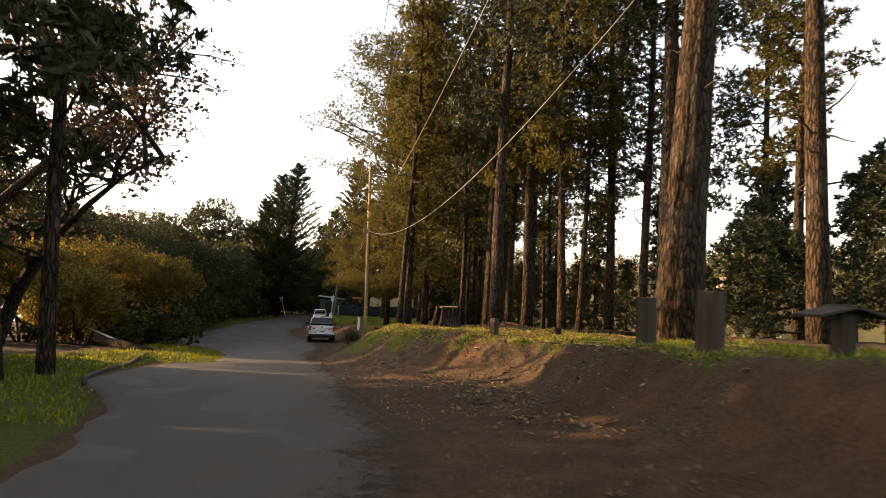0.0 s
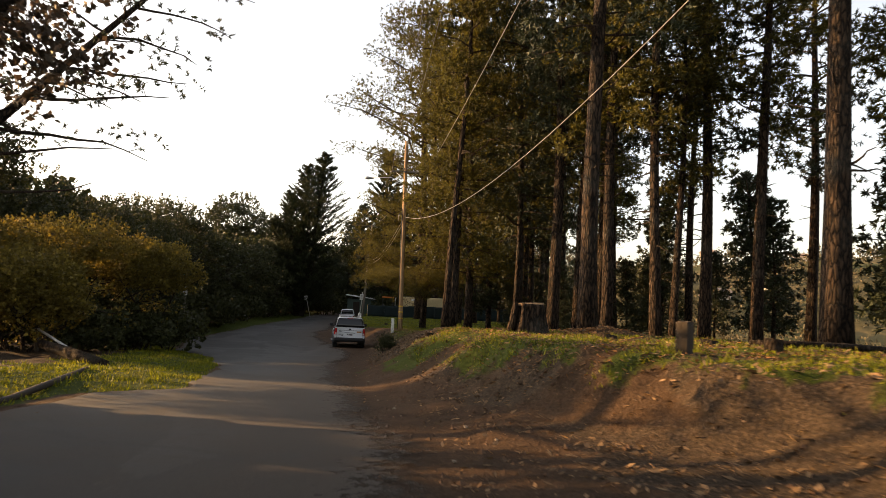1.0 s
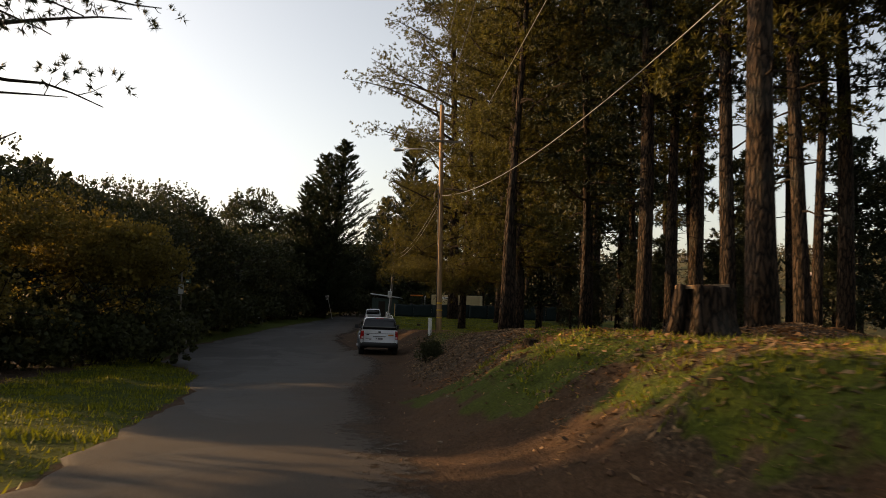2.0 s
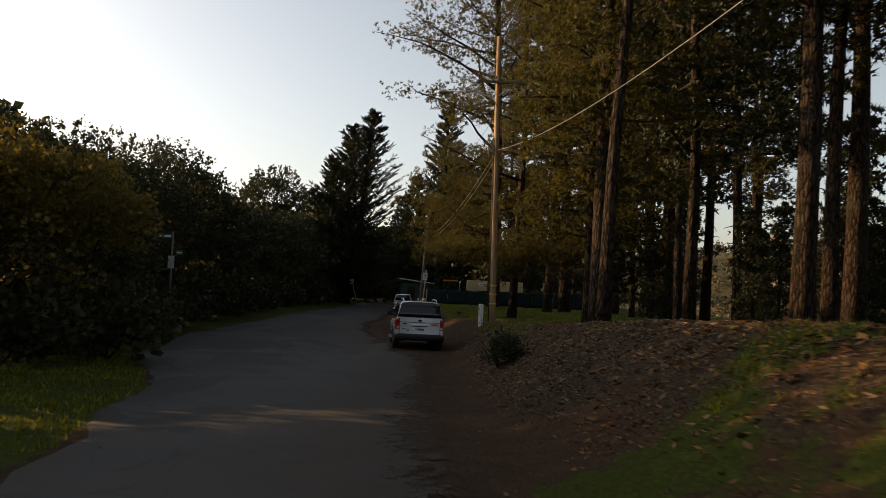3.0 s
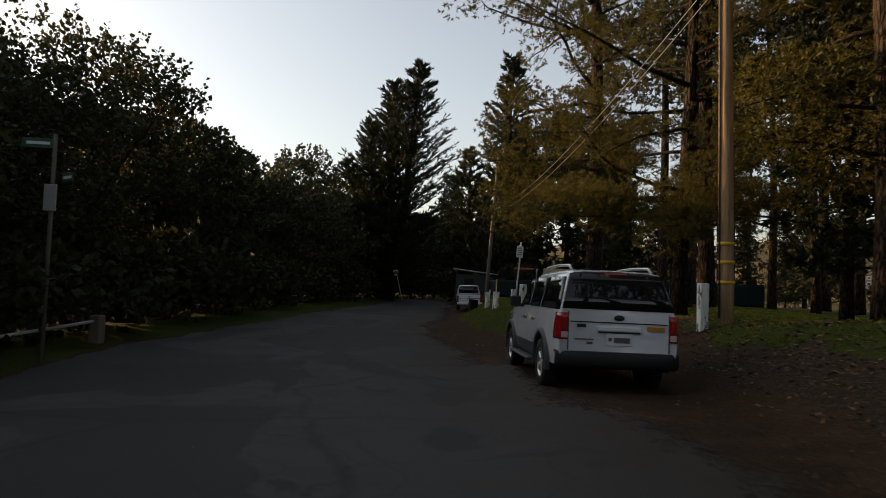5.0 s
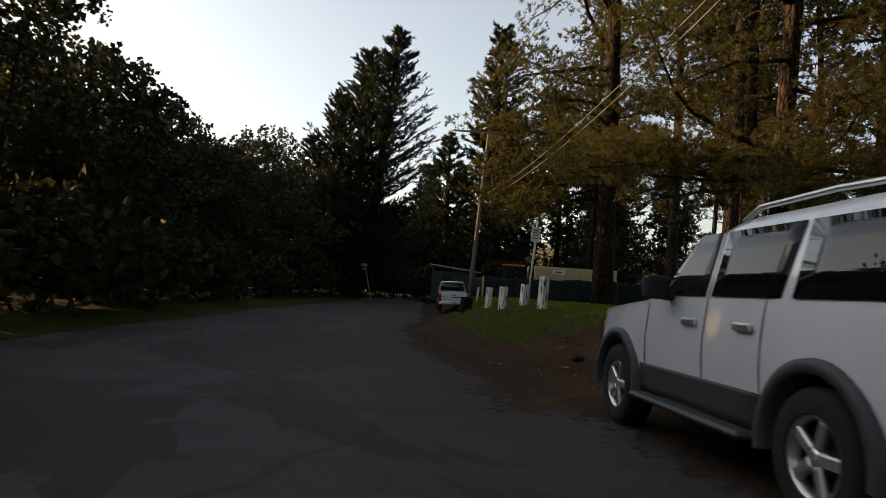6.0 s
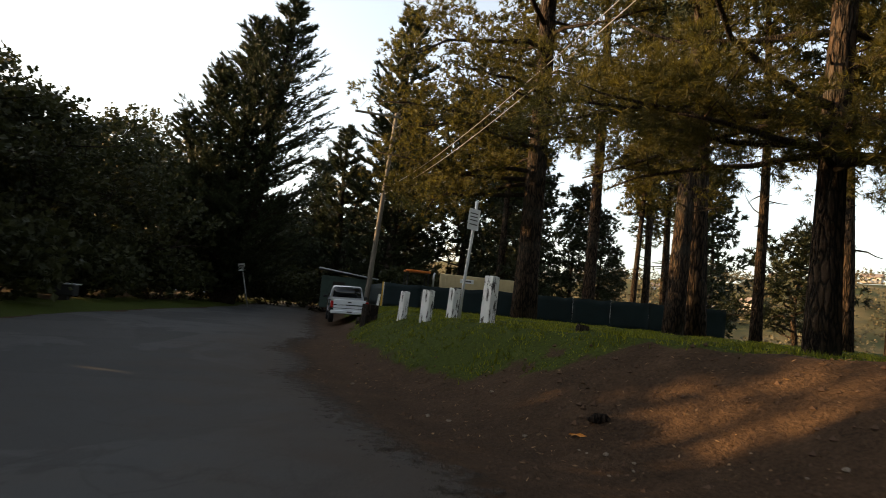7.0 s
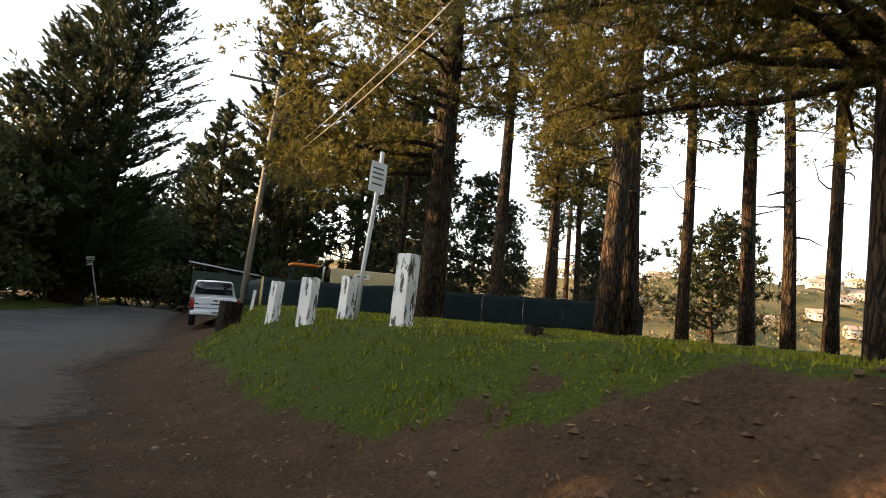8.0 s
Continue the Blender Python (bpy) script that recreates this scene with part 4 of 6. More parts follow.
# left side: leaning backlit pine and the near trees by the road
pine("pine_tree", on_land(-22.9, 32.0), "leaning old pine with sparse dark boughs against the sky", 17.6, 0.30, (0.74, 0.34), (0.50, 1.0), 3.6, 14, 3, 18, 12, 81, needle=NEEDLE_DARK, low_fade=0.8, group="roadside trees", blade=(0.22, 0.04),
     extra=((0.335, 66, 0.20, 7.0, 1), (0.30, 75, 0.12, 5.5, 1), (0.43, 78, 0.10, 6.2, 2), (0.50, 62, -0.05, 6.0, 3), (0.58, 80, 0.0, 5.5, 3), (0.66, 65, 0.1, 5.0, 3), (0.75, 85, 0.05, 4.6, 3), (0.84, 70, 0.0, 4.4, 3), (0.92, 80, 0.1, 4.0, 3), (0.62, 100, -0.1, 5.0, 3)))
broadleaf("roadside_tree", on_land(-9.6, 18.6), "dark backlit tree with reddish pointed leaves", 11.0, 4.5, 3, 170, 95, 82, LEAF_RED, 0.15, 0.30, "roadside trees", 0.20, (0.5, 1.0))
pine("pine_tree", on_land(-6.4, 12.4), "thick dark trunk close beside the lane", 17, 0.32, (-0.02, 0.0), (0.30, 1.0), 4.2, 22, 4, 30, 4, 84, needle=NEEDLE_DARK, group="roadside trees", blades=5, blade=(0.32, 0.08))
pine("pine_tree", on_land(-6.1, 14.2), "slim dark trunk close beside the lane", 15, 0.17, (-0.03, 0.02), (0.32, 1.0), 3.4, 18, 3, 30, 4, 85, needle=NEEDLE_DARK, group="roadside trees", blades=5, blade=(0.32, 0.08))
# stands out of view and keeps low sun off the near ground
broadleaf("roadside_tree", on_land(-15.0, 17.5), "unseen dark bush with reddish pointed leaves, there for its shade", 4.2, 3.6, 3, 60, 60, 83, LEAF_RED, 0.28, 0.10, "roadside trees", 0.22, (0.7, 1.2))
# the thicket behind the left verge
THICKET = [  # x, y, height, reach, leaf, seed
    (-22.5, 45.0, 8.0, 3.2, LEAF, 102), (-16.0, 48.0, 7.0, 3.2, LEAF, 103), (-18.6, 51.0, 8.6, 4.2, LEAF, 104), (-19.2, 58.0, 10.4, 4.2, LEAF, 105),
    (-18.7, 71.0, 9.6, 4.2, LEAF, 106), (-20.5, 46.6, 9.4, 3.6, LEAF, 107), (-20.0, 81.5, 9.8, 4.8, LEAF, 108), (-17.8, 90.0, 9.4, 4.6, LEAF, 109), (-19.0, 113.0, 11.0, 5.4, LEAF, 113),
    (-27.0, 95.0, 13.8, 5.4, LEAF, 111), (-33.0, 96.0, 14.5, 5.4, LEAF, 112),
]
for x, y, h, r, lf, sd in THICKET:
    broadleaf("thicket_tree", on_land(x, y), "yellow-green bush with small sunlit leaves" if lf is LEAF_GOLD else "dark green dense bushy tree behind the verge",
              h, r, 4, 140, 105 if y < 60 else 82, sd, lf, 0.16 if y < 60 else 0.24, 0.0, "thicket trees", 0.12, (0.6, 1.1), "bush" if h < 7 else "tree")
# added trees, first and last out of view; raised crowns block or pass sun
for x, y, h, r, lo, sd in ((-17.6, 31.4, 5.8, 1.6, 0.45, 115), (-18.8, 63.8, 10.4, 3.4, 0.52, 116), (-20.5, 39.0, 10.4, 3.4, 0.62, 120)):
    broadleaf("thicket_tree", on_land(x, y), "dark green small tree with a bare lower stem, added to steer sunlight", h, r, 3, 90, 80, sd, LEAF, 0.18, lo, "thicket trees", 0.12, (0.5, 0.9))
for x, y, h, r, lo, sd in ((-13.5, 36.8, 5.3, 3.1, 0.42, 101), (-11.4, 39.6, 4.8, 2.3, 0.45, 114), (-15.6, 33.6, 4.6, 2.4, 0.40, 117), (-12.4, 31.2, 3.4, 2.0, 0.12, 118)):
    broadleaf("thicket_tree", on_land(x, y), "yellow-green bush with small sunlit leaves", h, r, 5, 170, 90, sd, LEAF_GOLD, 0.12, lo, "thicket trees", 0.07, (0.35, 0.7), "bush")
# added out of view; its raised crown shades the road, not the verge
for x, y, h, r, lo, sd in ((-16.8, 25.8, 6.4, 2.4, 0.47, 119),):
    broadleaf("thicket_tree", on_land(x, y), "dark green small tree with a bare lower stem, added to steer sunlight", h, r, 3, 90, 80, sd, LEAF, 0.18, lo, "thicket trees", 0.10, (0.5, 0.9))
back = broadleaf("thicket_tree", on_land(-25.5, 48.0), "dark dense thicket tree, some copies unseen and added for shade", 10.0, 4.8, 3, 110, 40, 140, LEAF, 0.50, 0.0, "thicket trees", 0.15, (0.8, 1.5))
# copies at (-16, 8) and (-19.2, 15.4) are unseen, added to shade the bank
for i, (x, y, s) in enumerate(((-25.5, 57.0, 1.05), (-25.5, 62.0, 1.0), (-25.5, 74.8, 1.05), (-25.5, 86.0, 1.05), (-24.0, 104.0, 1.1), (-23.0, 122.0, 1.2), (-33.0, 112.0, 1.4), (-36.0, 84.0, 1.3), (-16.0, 8.0, 1.1), (-12.0, 1.0, 1.1), (-19.2, 15.4, 0.9), (-15.0, 128.0, 1.1), (-11.5, 140.0, 1.2), (-17.0, 98.0, 0.8), (-3.0, 138.0, 1.2), (-9.0, 165.0, 1.5), (-18.0, 160.0, 1.5))):
    copy_thing(back, Matrix.Translation(on_land(x, y)) @ Matrix.Rotation(i * 1.3, 4, "Z") @ Matrix.Scale(s, 4))
low = broadleaf("thicket_bush", on_land(-17.0, 45.0), "low dark bush in the thicket's shade, some unseen to block sun", 2.6, 2.6, 4, 70, 30, 145, LEAF, 0.27, 0.0, "thicket bushes", 0.05, (0.5, 0.9), "bush")
# bushes at y 15.0, 18.6 and 22.4 are unseen, added to block low sun
for i, (x, y, s) in enumerate(((-16.2, 54.5, 0.9), (-16.4, 59.0, 1.0), (-16.6, 64.8, 1.18), (-16.2, 69.5, 1.0), (-16.2, 76.0, 1.0), (-16.5, 85.5, 1.0), (-15.0, 93.5, 1.0), (-15.5, 100.0, 1.1), (-14.5, 108.0, 1.2), (-14.0, 117.0, 1.2), (-4.5, 108.0, 1.1), (-5.5, 116.0, 1.2), (-13.5, 127.0, 1.4), (-7.0, 132.0, 1.5), (1.0, 99.5, 1.0), (-12.5, 15.0, 1.2), (-13.2, 18.6, 1.0), (-13.8, 22.4, 0.45), (-14.4, 34.0, 0.5), (-12.2, 35.0, 0.6), (-11.4, 38.0, 0.65), (-11.0, 42.0, 0.7), (-13.0, 37.6, 0.8), (-14.6, 27.4, 0.4), (-16.0, 30.0, 0.5), (-14.2, 42.6, 1.0), (-21.0, 36.5, 1.0), (-13.6, 46.0, 0.8), (-15.2, 50.5, 0.9), (-18.4, 54.6, 1.1), (-18.2, 61.6, 1.1), (-18.6, 75.0, 1.2), (-17.6, 80.0, 1.0), (-17.2, 88.0, 1.1), (-19.0, 66.0, 0.9), (-22.0, 91.0, 1.3), (-20.0, 97.5, 1.3), (-21.5, 106.0, 1.4), (-13.2, 112.0, 1.2), (-9.4, 113.0, 1.1), (-8.6, 123.0, 1.4))):
    copy_thing(low, Matrix.Translation(on_land(x, y)) @ Matrix.Rotation(i * 1.7, 4, "Z") @ Matrix.Scale(s, 4))
broadleaf("round_tree", on_land(-29.5, 138.0), "tall round-topped dark tree in the distance", 21.5, 5.5, 3, 110, 110, 121, LEAF, 0.36, 0.45, "far trees", 0.4, (0.9, 1.6))
broadleaf("round_tree", on_land(-21.5, 142.0), "tall round-topped dark tree in the distance", 17.5, 6.5, 3, 120, 110, 122, LEAF, 0.36, 0.2, "far trees", 0.4, (0.9, 1.6))
for x, y, h, r, sd in ((17.5, 25.5, 4.6, 3.2, 141), (23.0, 62.0, 6.5, 4.0, 142), (20.0, 84.0, 6, 4, 143), (26.0, 26.0, 7, 4.5, 144)):
    pine("young_pine", on_land(x, y), "low bushy dark pine at the edge of the slope", h, 0.16, (0, 0), (0.08, 1.0), r, 22, 4, 30, 0, sd, needle=NEEDLE_DARK, group="young pines", blades=5, blade=(0.3, 0.07), low_fade=0.9)

# ---------------------------------------------------------------- vehicles
def wheel(parent, at, r=0.37, w=0.25, spokes=5, side=1):
    """A wheel: tyre with tread shoulders, alloy rim with spokes and hub."""
    hub = part("wheel", mesh_of("wheel", *lathe([(0.0, -w * 0.2), (0.09, -w * 0.2), (0.09, w * 0.25), (0.0, w * 0.25)], 12), [CAR_BLACK]), None, parent)
    hub.location = at
    o = side * w / 2
    v, f = lathe([(r * 0.62, -w * 0.5), (r * 0.80, -w * 0.53), (r * 0.95, -w * 0.48), (r, -w * 0.34), (r * 1.0, w * 0.34), (r * 0.95, w * 0.48), (r * 0.80, w * 0.53), (r * 0.62, w * 0.5), (r * 0.60, 0), (r * 0.62, -w * 0.5)], 40)
    part("tyre", mesh_of("tyre", v, f, [RUBBER]), None, hub)
    bm = bmesh.new()
    v, f = lathe([(r * 0.63, o * 0.15), (r * 0.63, o * 0.92), (r * 0.57, o * 0.92), (r * 0.55, o * 0.3)], 40)
    ring = mesh_of("ring", v, f)
    bm.from_mesh(ring)
    bpy.data.meshes.remove(ring)
    for i in range(spokes):
        a = i * 2 * math.pi / spokes + 0.3
        rot = Matrix.Rotation(a, 3, "X")
        box_bm((0.045, r * 0.19, r * 0.46), rot @ Vector((o * 0.70, 0, r * 0.34)), 0.012, bm, rot)
    v, f = lathe([(0.0, o * 0.85), (r * 0.15, o * 0.83), (r * 0.18, o * 0.5)], 20)
    cap = mesh_of("cap", v, f)
    bm.from_mesh(cap)
    bpy.data.meshes.remove(cap)
    part("rim", bm, ALLOY, hub)
    return hub


def loft(sections, smooth_it=True):
    """Half sections (from sill to centre line) mirrored and joined along the car."""
    rows = []
    for s in sections:
        s = np.array(s, float)
        m = s[::-1].copy()
        m[:, 0] *= -1
        rows.append(np.concatenate([s, m[1:] if abs(s[-1][0]) < 1e-6 else m]))
    n = len(rows[0])
    v = np.concatenate(rows)
    f = [(i * n + j, i * n + j + 1, (i + 1) * n + j + 1, (i + 1) * n + j) for i in range(len(rows) - 1) for j in range(n - 1)]
    ends = []
    for base in (0, (len(rows) - 1) * n):
        for j in range(n // 2):
            ends.append((base + j, base + j + 1, base + n - 2 - j, base + n - 1 - j))
    return v, np.array(f + ends)


def surface_strip(fn, us, ws, out=0.006):
    """A panel that lies on the surface fn(u, w), set off outwards by 'out' along x or y."""
    v = np.array([fn(u, w) for u in us for w in ws])
    n = len(ws)
    f = [(i * n + j, i * n + j + 1, (i + 1) * n + j + 1, (i + 1) * n + j) for i in range(len(us) - 1) for j in range(n - 1)]
    return v, np.array(f)


def slab(verts, faces, mat, name, parent, thick=0.012, label=""):
    """A panel with thickness."""
    me = mesh_of(name, verts, faces, [mat])
    bm = bmesh.new()
    bm.from_mesh(me)
    bpy.data.meshes.remove(me)
    bmesh.ops.recalc_face_normals(bm, faces=bm.faces)
    r = bmesh.ops.solidify(bm, geom=bm.faces, thickness=thick)
    for fc in bm.faces:
        fc.smooth = True
    return part(name, bm, mat, parent, label)


def suv(at, turn, tilt):
    car = thing("suv", at, "white mid-size suv with grey cladding parked on the dusty verge", "car", turn=turn, tilt=tilt)
    L, HW = 4.80, 0.915
    WR, RY_, FY, ARCH = 0.372, 1.02, 3.91, 0.455

    def sill(y):
        z = 0.42 if 0.25 < y < L - 0.2 else 0.46
        for cy in (RY_, FY):
            d = abs(y - cy)
            if d < ARCH:
                z = max(z, WR + math.sqrt(ARCH * ARCH - d * d))
        return z

    def belt(y):
        return float(np.interp(y, [0, 0.1, 3.1, 3.6, 4.45, 4.68, 4.8], [1.185, 1.185, 1.18, 1.14, 1.06, 0.95, 0.80]))

    def roof(y):
        return float(np.interp(y, [0, 0.02, 0.3, 0.9, 2.1, 2.5, 3.27, 3.6, 4.45, 4.68, 4.8], [1.775, 1.79, 1.805, 1.815, 1.80, 1.715, 1.21, 1.17, 1.10, 1.0, 0.82]))

    def half(y):
        return float(np.interp(y, [0, 0.06, 0.2, 0.8, 3.9, 4.5, 4.7, 4.8], [0.865, 0.89, 0.905, HW, HW, 0.87, 0.80, 0.68]))

    def lean_back(y, z):
        up = max(0.0, z - 1.12)
        return 0.36 * up * max(0.0, 1 - y / 0.7) + (0.06 * max(0, 0.7 - z) * max(0.0, 1 - y / 0.3))

    def side(y, z):
        h, b, r = half(y), belt(y), roof(y)
        if z <= b:
            k = (z - 0.45) / (b - 0.45)
            x = h - 0.035 * (1 - math.sin(max(0, min(1, k)) * math.pi)) - 0.015
        else:
            x = h - 0.045 - 0.155 * (z - b) / 0.60
        return (x, y + lean_back(y, z), z)

    stations = sorted(set([0.0, 0.03, 0.08, 0.16, 0.3] + [RY_ + ARCH * math.cos(a) for a in np.linspace(0, math.pi, 13)] + [FY + ARCH * math.cos(a) for a in np.linspace(0, math.pi, 13)] +
                          [RY_ - ARCH - 0.004, RY_ + ARCH + 0.004, FY - ARCH - 0.004, FY + ARCH + 0.004] + list(np.linspace(1.6, 3.4, 10)) + [3.55, 3.7, 4.45, 4.55, 4.65, 4.72, 4.77, 4.8]))
    secs = []
    for y in stations:
        s, b, r = sill(y), belt(y), roof(y)
        s = min(s, b - 0.12)
        gl = r > b + 0.2
        top = r - 0.09 if gl else b + (r - b) * 0.3
        row = [side(y, s), side(y, s + (b - s) * 0.3), side(y, s + (b - s) * 0.6), side(y, b - 0.03), side(y, b)]
        for z in (b + (top - b) * 0.5, top):
            row.append(side(y, z) if gl else (half(y) - 0.03 - 0.10 * (z - b) / max(0.02, r - b), y, z))
        xt = row[-1][0]
        row += [(xt - 0.06, y + lean_back(y, r - 0.03), r - 0.025 if gl else r - (r - top) * 0.4), (xt - 0.20, y + lean_back(y, r), r - 0.004), (0.0, y + lean_back(y, r), r + 0.012)]
        secs.append(row)
    v, f = loft(secs)
    body = part("body", mesh_of("body", v, f, [CAR_WHITE]), None, car)
    # dark floor and wheel wells
    part("underbody", box_bm((1.50, 4.3, 0.34), (0, 2.4, 0.56), 0.05), CAR_BLACK, car)
    for sx in (-1, 1):
        for cy, nm in ((RY_, "wheel_arch"), (FY, "wheel_arch")):
            ang = np.linspace(-0.12, math.pi + 0.12, 22)
            arc_o = [(sx * (HW + 0.022), cy + math.cos(a) * (ARCH + 0.065), WR + math.sin(a) * (ARCH + 0.065)) for a in ang]
            arc_i = [(sx * (HW + 0.026), cy + math.cos(a) * (ARCH - 0.01), WR + math.sin(a) * (ARCH - 0.01)) for a in ang]
            arc_d = [(sx * (HW - 0.10), cy + math.cos(a) * (ARCH - 0.015), WR + math.sin(a) * (ARCH - 0.015)) for a in ang]
            arc_b = [(sx * (HW - 0.045), cy + math.cos(a) * (ARCH + 0.075), WR + math.sin(a) * (ARCH + 0.075)) for a in ang]
            n = len(ang)
            vv = np.array(arc_b + arc_o + arc_i + arc_d)
            ff = [(k * n + i, k * n + i + 1, (k + 1) * n + i + 1, (k + 1) * n + i) for k in range(3) for i in range(n - 1)]
            part(nm, mesh_of(nm, vv, ff, [CAR_GREY]), None, car, "dark grey plastic arch flare")
            well = [(sx * (HW - 0.02), cy + math.cos(a) * (ARCH - 0.012), WR + math.sin(a) * (ARCH - 0.012)) for a in ang] + [(sx * 0.52, cy + math.cos(a) * (ARCH - 0.012), WR + math.sin(a) * (ARCH - 0.012)) for a in ang]
            wf = [(i, i + 1, n + i + 1, n + i) for i in range(n - 1)]
            part("wheel_well", mesh_of("wheel_well", np.array(well), wf, [CAR_BLACK]), None, car)
            wheel(car, (sx * 0.79, cy, WR), WR, 0.245, 5, sx)
        # sill cladding, door seams, handles, windows on each side
        vv, ff = surface_strip(lambda u, w: (sx * (side(u, w)[0] + 0.014), u, w), np.linspace(RY_ + ARCH + 0.07, FY - ARCH - 0.07, 8), (0.40, 0.46, 0.60, 0.625))
        slab(vv, ff, CAR_GREY, "side_cladding", car, 0.012, "dark grey lower door cladding")
        part("running_board", box_bm((0.17, 1.75, 0.05), (sx * 0.93, 2.46, 0.36), 0.02), CAR_GREY, car)
        for y0 in (1.76, 2.50):
            part("door_handle", box_bm((0.035, 0.21, 0.055), (sx * (side(y0, 1.02)[0] + 0.016), y0, 1.02), 0.014, seg=2), CAR_WHITE if y0 > 9 else ALLOY, car)
        for y0, z0, z1 in ((1.56, 0.63, 1.68), (2.29, 0.63, 1.70), (3.30, 0.63, 1.15)):
            vv, ff = surface_strip(lambda u, w: (sx * (side(u, w)[0] + 0.003), u, w), (y0 - 0.006, y0 + 0.006), np.linspace(z0, z1, 9))
            part("door_seam", mesh_of("door_seam", vv, ff, [CAR_BLACK]), None, car)
        for pane, (y0, y1, y2, y3), m in (("quarter_window", (0.055, 1.30, 0.06, 1.30), GLASS_DARK), ("rear_window", (1.42, 2.24, 1.36, 2.24), GLASS_DARK), ("front_window", (2.34, 3.08, 2.34, 2.64), GLASS)):
            us = np.linspace(0, 1, 7)
            vv = np.array([(sx * (side(u, z)[0] + 0.010), side(u, z)[1], z) for w in (0, 0.35, 0.7, 1) for z in (1.215 + (1.69 - 1.215) * w,)
                           for u in (np.interp(w, [0, 1], [y0, y2]) + (np.interp(w, [0, 1], [y1, y3]) - np.interp(w, [0, 1], [y0, y2])) * us)])
            ff = [(i * 7 + j, i * 7 + j + 1, (i + 1) * 7 + j + 1, (i + 1) * 7 + j) for i in range(3) for j in range(6)]
            slab(vv, np.array(ff), m, pane, car, 0.01)
        # roof rail
        rail = [(sx * 0.60, 0.42, 1.79), (sx * 0.60, 0.55, 1.865), (sx * 0.60, 1.3, 1.885), (sx * 0.60, 2.1, 1.865), (sx * 0.60, 2.3, 1.785)]
        part("roof_rail", mesh_of("roof_rail", *tube(rail, [0.022] * 5, 8), [ALLOY]), None, car, "silver roof rail")
        # mirror
        mirror = part("mirror", box_bm((0.20, 0.13, 0.19), (sx * 1.02, 2.86, 1.27), 0.05, seg=3), CAR_BLACK, car, "black door mirror")
        part("mirror_arm", box_bm((0.10, 0.07, 0.06), (sx * 0.90, 2.88, 1.20), 0.015), CAR_BLACK, mirror)
        # tail lamp, wraps round the corner
        zs = np.linspace(0.80, 1.175, 6)
        path = [("b", 0.735), ("b", 0.80), ("b", 0.845), ("s", 0.012), ("s", 0.06), ("s", 0.13), ("s", 0.20)]
        vv = np.array([(sx * (w if kind == "b" else side(w, z)[0] + 0.010), -0.014 + 0.010 * (w > 0.82) if kind == "b" else w, z) for z in zs for kind, w in path])
        ff = np.array([(i * 7 + j, i * 7 + j + 1, (i + 1) * 7 + j + 1, (i + 1) * 7 + j) for i in range(5) for j in range(6)])
        tl = slab(vv, ff, TAIL_RED, "tail_light", car, 0.012, "dark red wraparound tail light")
        part("reverse_lens", box_bm((0.095, 0.012, 0.085), (sx * 0.785, -0.022, 0.865), 0.005), TAIL_CLEAR, tl)
        part("reflector_band", box_bm((0.10, 0.010, 0.012), (sx * 0.787, -0.020, 0.93), 0.003), CAR_BLACK, tl)
        # head lamp and marker
        part("head_light", box_bm((0.26, 0.16, 0.17), (sx * 0.62, 4.655, 0.87), 0.05, seg=2), TAIL_CLEAR, car, "clear head light")
        part("side_marker", box_bm((0.05, 0.08, 0.20), (sx * 0.80, 4.53, 0.84), 0.018, seg=2), AMBER, car, "amber turn signal")
    # rear window, brake lamp, tailgate details
    vv = np.array([(x * (side(0.0, 1.235 + 0.505 * w)[0] + 0.006), lean_back(0, 1.235 + 0.505 * w) - 0.018 + 0.012 * abs(x) ** 9, 1.235 + 0.505 * w) for w in (0, 0.35, 0.7, 1) for x in (-1, -0.96, -0.9, -0.5, 0, 0.5, 0.9, 0.96, 1)])
    ff = [(i * 9 + j, i * 9 + j + 1, (i + 1) * 9 + j + 1, (i + 1) * 9 + j) for i in range(3) for j in range(8)]
    slab(vv, np.array(ff), GLASS_DARK, "back_window", car, 0.012, "dark tinted back window")
    part("brake_light", box_bm((0.34, 0.05, 0.05), (0, 0.235, 1.735), 0.012), TAIL_RED, car)
    for x in (-0.52, 0.52):
        part("hinge", box_bm((0.05, 0.04, 0.05), (x, 0.222, 1.722), 0.012), CAR_BLACK, car)
    part("tailgate_seam", box_bm((1.40, 0.012, 0.014), (0, -0.004, 1.055)), CAR_BLACK, car)
    for x in (-0.70, 0.70):
        part("tailgate_seam", box_bm((0.012, 0.012, 0.55), (x * 1.04, -0.002, 0.92)), CAR_BLACK, car)
    part("tailgate_handle", box_bm((0.62, 0.035, 0.075), (0, -0.012, 0.965), 0.015), CAR_WHITE, car)
    # black strip stands in for the shade under the handle
    part("handle_shadow_gap", box_bm((0.60, 0.02, 0.022), (0, -0.016, 0.918)), CAR_BLACK, car)
    v, f = lathe([(0.0, -0.012), (0.034, -0.012), (0.04, 0.0), (0.04, 0.01)], 20)
    v = v[:, [1, 0, 2]] * np.array([1.9, 1, 1]) + np.array([0, -0.012, 1.125])
    part("emblem", mesh_of("emblem", v, f, [CAR_BLACK]), None, car, "small dark oval badge")
    plate = part("plate", box_bm((0.37, 0.012, 0.17), (0, -0.014, 0.815), 0.004), PLATE, car, "pale number plate")
    part("plate_bar", box_bm((0.23, 0.006, 0.075), (0.04, -0.022, 0.81)), SIGN_BAR, plate)
    part("plate_seal", box_bm((0.05, 0.006, 0.05), (-0.13, -0.022, 0.82)), SIGN_BAR, plate)
